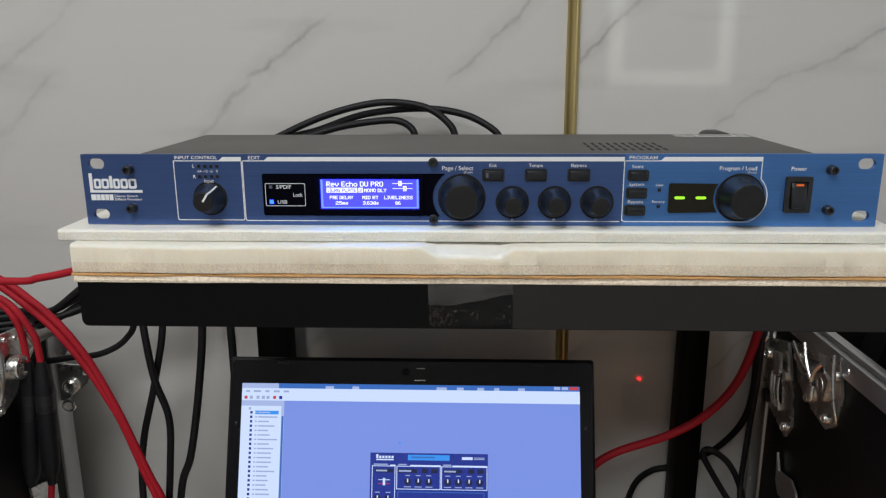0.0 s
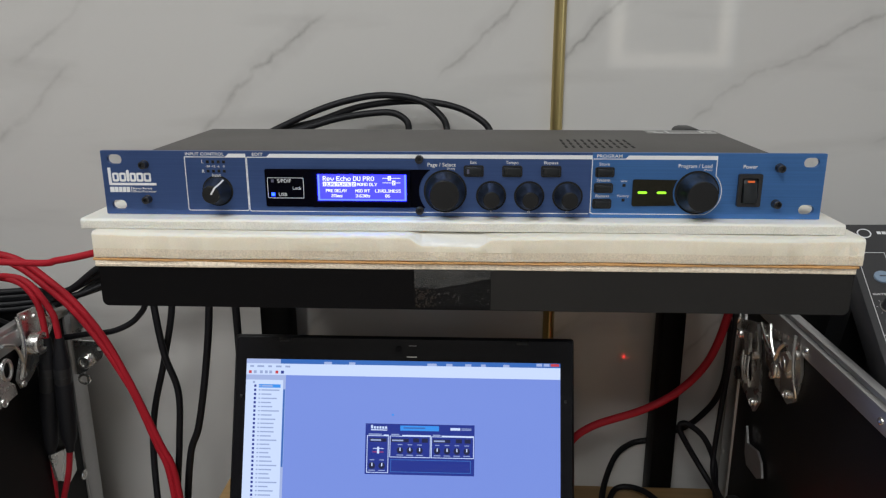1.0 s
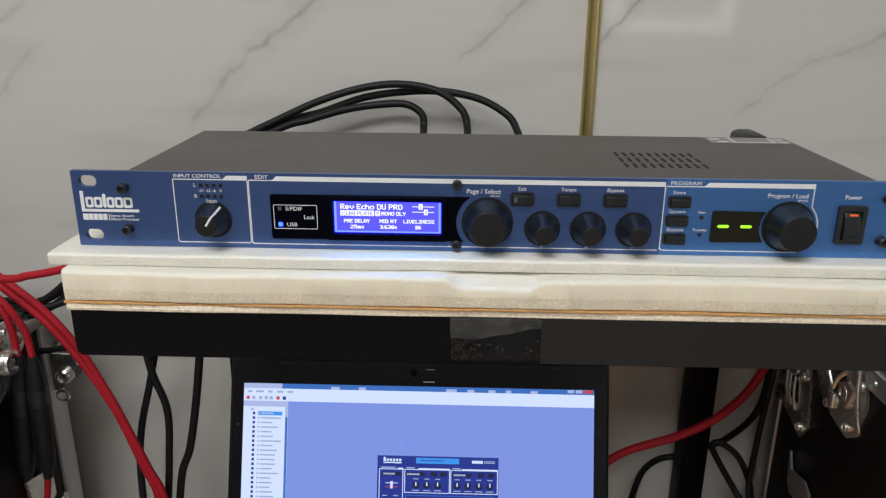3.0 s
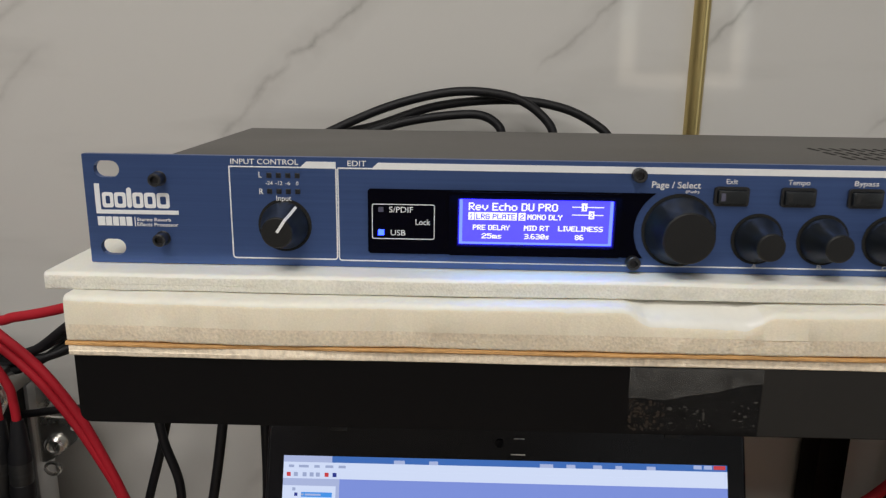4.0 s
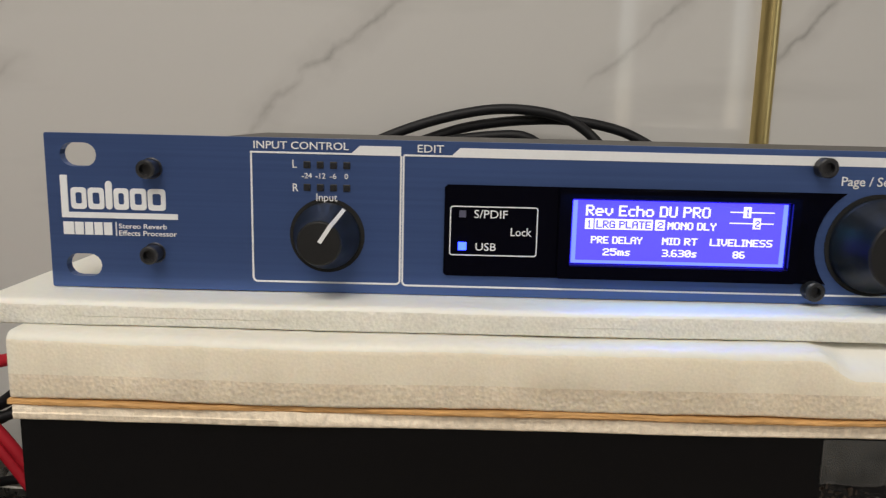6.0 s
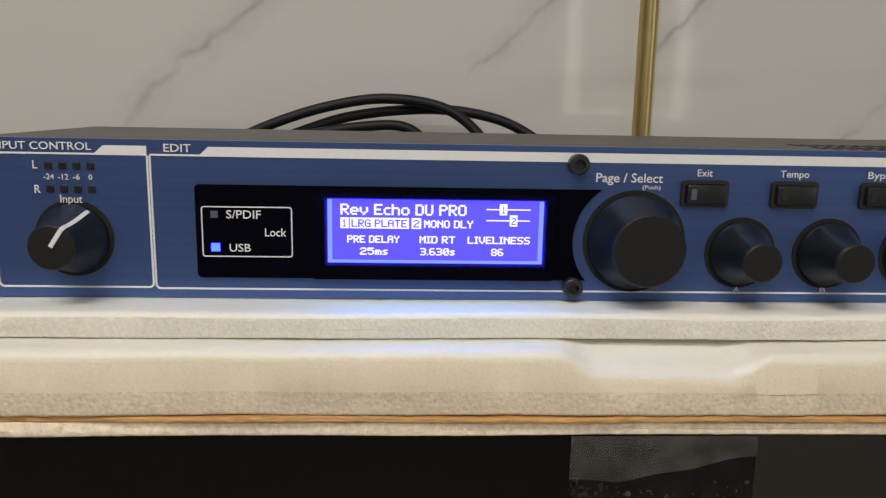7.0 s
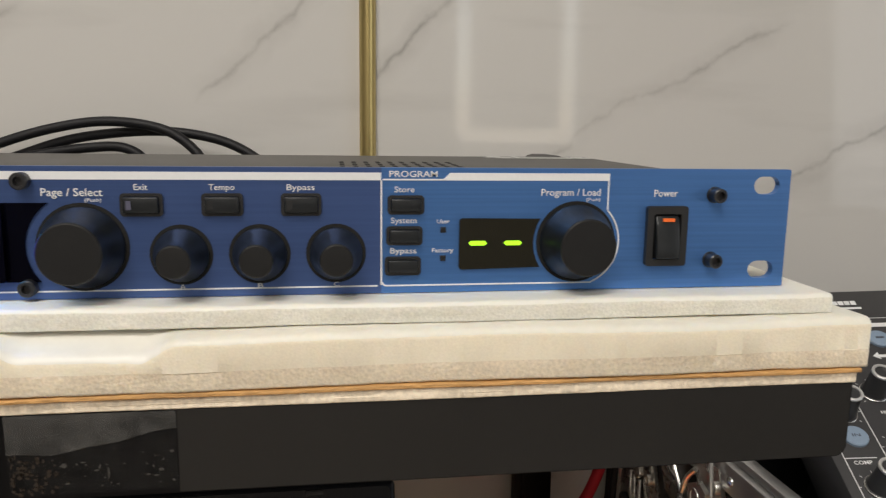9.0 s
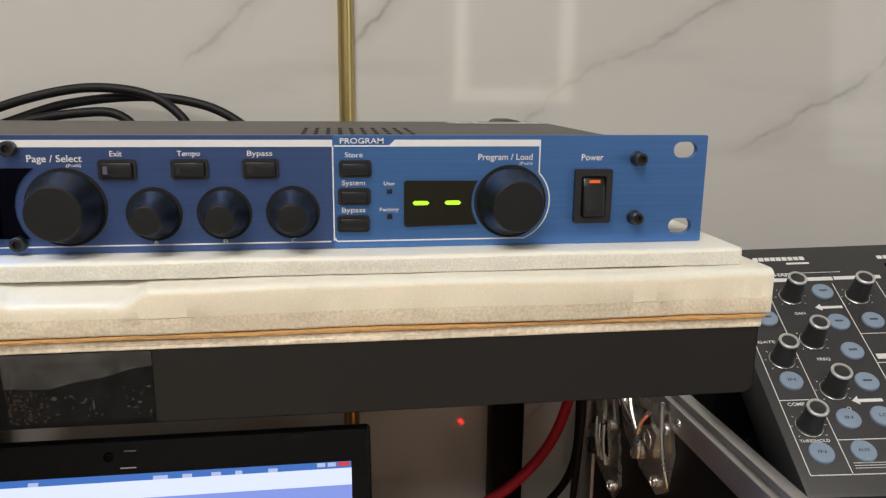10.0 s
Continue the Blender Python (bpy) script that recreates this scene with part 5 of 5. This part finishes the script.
        bm.faces.new((lo[i - 1], lo[i], hi[i], hi[i - 1]))
    bmesh.ops.recalc_face_normals(bm, faces=bm.faces)
    return part("printed_line", bm, mat_name, body, smooth=0)


def mtext(words, u0, u1, v, h, mat_name="white_ink", z=0.00002, parent=None):
    return writing(words, u0 * mm, u1 * mm, (v - h / 2) * mm, (v + h / 2) * mm, z, mat_name, parent or body, 0.01, flat=True)


def mknob(u, v):
    k = part("knob", lathe(bmesh.new(), [(a * mm, b * mm) for a, b in ((7.6, 0), (7.6, 1.0), (6.8, 1.6), (6.3, 4.0), (5.6, 17.0), (5.4, 18.0), (4.8, 18.2), (4.5, 17.7), (0, 17.6))], pose(u * mm, v * mm, 0), 32), "mixer_knob", mixer, "black knob with a silver ring on top")
    part("ring", lathe(bmesh.new(), [(a * mm, b * mm) for a, b in ((5.95, 17.2), (5.95, 18.4), (5.5, 18.8), (4.6, 18.7), (4.3, 18.0))], pose(u * mm, v * mm, 0), 32), "silver_ring", k)
    part("skirt_ring", lathe(bmesh.new(), [(a * mm, b * mm) for a, b in ((7.7, 0.6), (7.75, 1.0), (7.5, 1.2), (7.3, 1.1))], pose(u * mm, v * mm, 0), 32), "chrome", k)
    for k2 in range(7):
        a = radians(-130 + k2 * 43)
        mline(u + 9.2 * math.sin(a), v + 9.2 * math.cos(a), u + 10.4 * math.sin(a), v + 10.4 * math.cos(a), 0.3)


def mbutton(u, v, words):
    b = part("button", lathe(bmesh.new(), [(a * mm, c * mm) for a, c in ((6.9, 0), (6.9, 1.4), (6.3, 2.0), (4, 2.2), (0, 2.2))], pose(u * mm, v * mm, 0), 28), "rubber_key", mixer, "pale blue silicone button")
    w = 1.0 * len(words) + 0.3
    if words.startswith("|"):
        part("button_mark", boxed((u - 2.6) * mm, (u + 2.6) * mm, (v - 0.7) * mm, (v + 0.7) * mm, 0.0021, 0.00235), "ink_dark", b, smooth=0)
    else:
        mtext(words, u - w, u + w, v, 2.0, "ink_dark", 0.0022, b)


for u, v in ((-22.6, -3.5), (-23.0, -43.0), (-47.0, -57.5), (-25.0, -82.0), (-48.4, -107.0), (21.2, -5.0), (66, -5), (66, -45), (20, -118), (66, -85)):
    mknob(u, v)
for u, v, t in ((0, 0, "|"), (-44.8, -22.5, "|"), (-0.3, -28, "|"), (-1.6, -52.6, "|"), (-47.2, -74.5, "IN"), (-2.9, -76.9, "|"), (-24.5, -103, "IN"), (-48.2, -125, "IN"), (-25.0, -124.6, "AUX"), (22.1, -27.6, "|"), (-4.4, -102, "LO"), (-1.5, -125, "|"), (24, -75, "|"), (24, -100, "|"), (46, -28, "|"), (46, -60, "|")):
    mbutton(u, v, t)
for a in ((-59, 8, -59, -138.5), (-36.0, 8.6, -36.0, -138), (10, 8.6, 10, -112), (40, 8.6, 40, -138), (-59, -138.5, -36.5, -138.5), (-59, -88.3, -41.5, -88.3), (-36, -116.5, 235, -116.5), (10, -38, 235, -38), (10, -62, 235, -62), (-59, 8.4, -36, 8.4), (-36, -138.5, 235, -138.5)):
    mline(*a)
for k in range(3):
    mline(-33, -131.5 - 1.6 * k, 230, -131.5 - 1.6 * k, 0.3)
mline(-29, 13.2, 12, 13.2, 3.4)
mline(13, 13.4, 45, 13.4, 3.2)
mline(12, -57.0, 60, -57.0, 4.0)
mline(-24, 19.6, 20, 19.6, 0.4)
mtext("CHANNEL", -30, -5, 18.2, 3.0)
mtext("GAIN", -25, -18, -18.6, 2.2)
mtext("FREQ", -25, -17, -58.0, 2.6)
mtext("COMP", -55, -45, -91.2, 2.4)
mtext("THRESHOLD", -57, -40, -116.6, 2.0)
mtext("Q", -22, -19.5, -95.5, 2.6)
mtext("GATE", -57, -46, -42.5, 2.2)
for u, v in ((-6, -14), (-13, -90)):
    mline(u, v, u + 14, v, 2.2)
    part("printed_arrow", plate(bmesh.new(), [[((u - 4) * mm, 0), (u * mm, 0.003), (u * mm, -0.003)]], 0, 0.0002), "white_ink", body, smooth=0).matrix_local = Matrix.Translation((0, v * mm, 0.0002)) @ pose(0, 0, 0, 90)
# maker's mark as plain shapes
ringm = part("maker_mark", lathe(bmesh.new(), [(0.0062, 0.0), (0.0062, 0.0002), (0.005, 0.0002), (0.005, 0.0)], pose(-0.047, 0.034, 0.00002), 32), "white_ink", body)
for k in range(9):
    mline(-36 + k * 4.1, 34.6, -32.6 + k * 4.1, 34.6, 3.6)
mline(-14, 29.5, 2, 29.5, 1.8)
for k in range(4):
    mline(51 + k * 4.4, 33.0, 54.6 + k * 4.4, 33.0, 3.4)
part("display", boxed(0.053, 0.15, -0.02, 0.026, 0, 0.0007, bevel=0.0003), "black_gloss", mixer, "dark display window")

# ---- cables ----


def cable(pts, r, colour, label, group, dx=-0.002, dz=LOW):
    return solo("cable", tube(bmesh.new(), [(x + dx, y, z + dz) for x, y, z in pts], r), colour, label, "cable", group)


B1 = "black cable looping up behind the effects unit"
for pts in (
    [(-0.30, 0.745, 1.030), (-0.215, 0.752, 1.070), (-0.157, 0.756, 1.104), (-0.111, 0.758, 1.117), (-0.076, 0.757, 1.1195), (-0.043, 0.755, 1.113), (-0.021, 0.750, 1.096), (-0.016, 0.742, 1.080), (-0.017, 0.700, 1.062), (-0.018, 0.580, 1.074)],
    [(-0.30, 0.752, 1.024), (-0.205, 0.760, 1.070), (-0.160, 0.764, 1.091), (-0.111, 0.766, 1.107), (-0.053, 0.764, 1.113), (-0.008, 0.762, 1.107), (0.022, 0.756, 1.092), (0.032, 0.746, 1.078), (0.033, 0.70, 1.062), (0.034, 0.580, 1.074)],
    [(-0.30, 0.748, 1.022), (-0.200, 0.752, 1.068), (-0.170, 0.753, 1.085), (-0.135, 0.755, 1.095), (-0.100, 0.755, 1.1005), (-0.075, 0.754, 1.101), (-0.060, 0.752, 1.092), (-0.058, 0.745, 1.078), (-0.058, 0.70, 1.062), (-0.060, 0.580, 1.074)],
):
    cable([(x, y, z - 0.008 if z > 1.07 else z) for x, y, z in pts], 0.0036, "black_cable", B1, "cables behind the unit")
BL = "black cable hanging below the shelf"
for pts in (
    [(-0.334, 0.70, 0.998), (-0.331, 0.70, 0.90), (-0.325, 0.70, 0.832), (-0.314, 0.702, 0.782), (-0.318, 0.70, 0.72), (-0.326, 0.69, 0.62), (-0.33, 0.68, 0.45)],
    [(-0.312, 0.712, 0.998), (-0.314, 0.712, 0.894), (-0.330, 0.712, 0.820), (-0.348, 0.712, 0.756), (-0.355, 0.71, 0.70), (-0.352, 0.70, 0.60), (-0.35, 0.70, 0.45)],
    [(-0.270, 0.70, 0.998), (-0.275, 0.70, 0.894), (-0.285, 0.70, 0.818), (-0.300, 0.70, 0.742), (-0.314, 0.70, 0.700), (-0.326, 0.70, 0.60), (-0.33, 0.70, 0.45)],
    [(-0.247, 0.70, 0.998), (-0.246, 0.70, 0.894), (-0.246, 0.70, 0.80), (-0.25, 0.70, 0.72), (-0.252, 0.69, 0.62), (-0.262, 0.76, 0.60)],
):
    cable(pts, 0.0042 if pts[0][0] > -0.3 else 0.0038, "black_cable", BL, "cables below the shelf", -0.003 if pts[0][0] > -0.3 else -0.010)
cable([(-0.335, 0.66, 1.00), (-0.342, 0.69, 0.905), (-0.358, 0.70, 0.874), (-0.384, 0.70, 0.858), (-0.415, 0.70, 0.853), (-0.47, 0.70, 0.850), (-0.55, 0.68, 0.895)], 0.0033, "black_cable", "black cable sagging from the shelf to a flight case", "cables at the case")
for k, (za, zb, r) in enumerate(((0.925, 0.885, 0.0038), (0.918, 0.892, 0.0038), (0.903, 0.890, 0.0036), (0.910, 0.879, 0.0036), (0.898, 0.897, 0.0036))):
    cable([(-0.27, 0.70, za + 0.045), (-0.345, 0.70 + 0.008 * k, za + 0.028 - 0.004 * k), (-0.394, 0.70 + 0.006 * k, za + 0.006), (-0.430, 0.70, 0.5 * (za + zb)), (-0.465, 0.695, zb + 0.008), (-0.54, 0.67, zb + 0.020), (-0.65, 0.66, 0.99)], r, "black_cable", "black cable running from the flight case to the stand", "cables at the case")
# red cables
for dx, dz in ((-0.0020, -0.0024), (0.0022, 0.0032)):
    cable([(-0.66, 0.60, 0.990 + dz), (-0.56, 0.64, 0.972 + dz), (-0.4935, 0.67, 0.9525 + dz), (-0.4652 + dx, 0.675, 0.9416 + dz), (-0.4382 + dx * 1.3, 0.675, 0.9202 + dz), (-0.4116 + dx * 1.3, 0.675, 0.8933 + dz), (-0.3859 + dx, 0.675, 0.8547 + dz), (-0.366 + dx * 0.8, 0.675, 0.8135), (-0.3552 + dx * 0.5, 0.675, 0.7863), (-0.3369 + dx, 0.675, 0.7302), (-0.3265 + dx * 1.4, 0.675, 0.70), (-0.3205 + dx * 1.6, 0.675, 0.64), (-0.320 + dx * 1.6, 0.69, 0.55), (-0.318 + dx * 1.6, 0.69, 0.40)], 0.0037, "red", "thick red audio cable draped beside the stand", "red cables", -0.004)
cable([(-0.56, 0.60, 0.972), (-0.41, 0.60, 0.966), (-0.38, 0.60, 0.969), (-0.347, 0.60, 0.976), (-0.30, 0.60, 0.990), (-0.262, 0.61, 1.000), (-0.25, 0.64, 1.008)], 0.0034, "red", "thin red cable passing behind the foam sheets", "red cables")
for pts in (
    [(-0.56, 0.60, 0.93), (-0.49, 0.63, 0.938), (-0.468, 0.645, 0.939), (-0.4468, 0.65, 0.9315), (-0.4335, 0.65, 0.9134), (-0.4295, 0.65, 0.893), (-0.4287, 0.65, 0.866)],
    [(-0.56, 0.61, 0.925), (-0.48, 0.635, 0.940), (-0.455, 0.65, 0.9385), (-0.4355, 0.65, 0.9287), (-0.4189, 0.65, 0.9013), (-0.4158, 0.65, 0.886), (-0.4148, 0.65, 0.866)],
    [(-0.4430, 0.65, 0.736), (-0.4440, 0.65, 0.71), (-0.4460, 0.65, 0.67), (-0.447, 0.655, 0.60), (-0.44, 0.66, 0.3)],
    [(-0.4206, 0.65, 0.745), (-0.427, 0.65, 0.71), (-0.4400, 0.65, 0.665), (-0.4465, 0.642, 0.60), (-0.43, 0.64, 0.3)],
):
    cable(pts, 0.0033, "red", "red microphone cable hanging beside a flight case", "red cables", -0.008, -0.011)
for xa, za, xb, zb in ((-0.4287, 0.868, -0.4430, 0.741), (-0.4148, 0.868, -0.4204, 0.750)):
    a, b = Vector((xa - 0.008, 0.65, za - 0.011)), Vector((xb - 0.008, 0.65, zb - 0.011))
    conn = thing("cable_connector", "black cable connector pair joining two red cables", "connector", Matrix.Translation(b) @ (a - b).to_track_quat("Z", "Y").to_matrix().to_4x4(), group="cable connectors")
    ln = (a - b).length
    part("boot", lathe(bmesh.new(), [(q * mm, ln + h * mm) for q, h in ((0, 4), (4.2, 4), (5.0, 0), (7.0, -16), (8.4, -24), (8.6, -30), (0, -30))], None, 24), "black_cable", conn)
    part("shell", lathe(bmesh.new(), [(q * mm, ln + h * mm) for q, h in ((8.2, -30), (8.6, -34), (8.6, -60), (7.4, -62), (7.4, -29))], None, 24), "black_plastic", conn)
    part("socket_shell", lathe(bmesh.new(), [(q * mm, h * mm) for q, h in ((7.6, 71), (8.9, 70), (9.2, 66), (9.0, 24), (8.8, 10), (7.4, 2), (5, -4), (4.4, -12), (0, -12))], None, 24), "black_cable", conn)
    part("collar", lathe(bmesh.new(), [(q * mm, ln + h * mm) for q, h in ((8.85, -38.0), (8.85, -40.5), (8.5, -40.7), (8.5, -37.8))], None, 24), "screw", conn)
# right side cables
cable([(0.285, 0.66, 0.985), (0.277, 0.66, 0.908), (0.262, 0.66, 0.853), (0.234, 0.66, 0.816), (0.198, 0.66, 0.793), (0.147, 0.66, 0.773), (0.122, 0.655, 0.754), (0.113, 0.65, 0.72), (0.120, 0.648, 0.690), (0.138, 0.64, 0.662), (0.17, 0.62, 0.653)], 0.0041, "red", "thick red cable curving down behind the laptop", "red cables", -0.006)
BR = "black power cable hanging beside a flight case"
cable([(0.303, 0.735, 0.99), (0.303, 0.735, 0.87), (0.302, 0.74, 0.783), (0.284, 0.765, 0.726), (0.258, 0.7852, 0.696), (0.236, 0.7852, 0.6868), (0.214, 0.7845, 0.6814), (0.192, 0.768, 0.6742), (0.174, 0.735, 0.658), (0.163, 0.69, 0.653), (0.163, 0.64, 0.6525), (0.180, 0.6, 0.652)], 0.0036, "black_cable", BR, "black cables by the case")
cable([(0.300, 0.72, 0.99), (0.301, 0.72, 0.85), (0.296, 0.72, 0.758), (0.292, 0.715, 0.698), (0.286, 0.68, 0.688), (0.272, 0.61, 0.713)], 0.003, "black_cable", BR, "black cables by the case")
cable([(0.300, 0.7, 0.66), (0.283, 0.73, 0.6832), (0.262, 0.74, 0.718), (0.258, 0.742, 0.73), (0.266, 0.74, 0.734), (0.285, 0.735, 0.72), (0.297, 0.725, 0.693), (0.290, 0.69, 0.673), (0.270, 0.61, 0.703)], 0.0034, "black_cable", BR, "black cables by the case")
cable([(0.175, 0.58, 0.652), (0.166, 0.66, 0.6525), (0.182, 0.715, 0.66), (0.212, 0.705, 0.666), (0.235, 0.655, 0.668)], 0.0034, "black_cable", BR, "black cables by the case")

mains = thing("mains_cable", "black mains cable plugged in behind the effects unit", "cable", (0.196, 0.580, 1.0430))
part("plug", boxed(-0.010, 0.010, 0.0, 0.040, 0.020, 0.0455, bevel=0.006, seg=3), "black_plastic", mains)
part("jacket", tube(bmesh.new(), [(0, 0.038, 0.032), (0, 0.070, 0.026), (0.012, 0.100, 0.0), (0.03, 0.115, -0.06), (0.05, 0.110, -0.12)], 0.0036), "black_cable", mains)
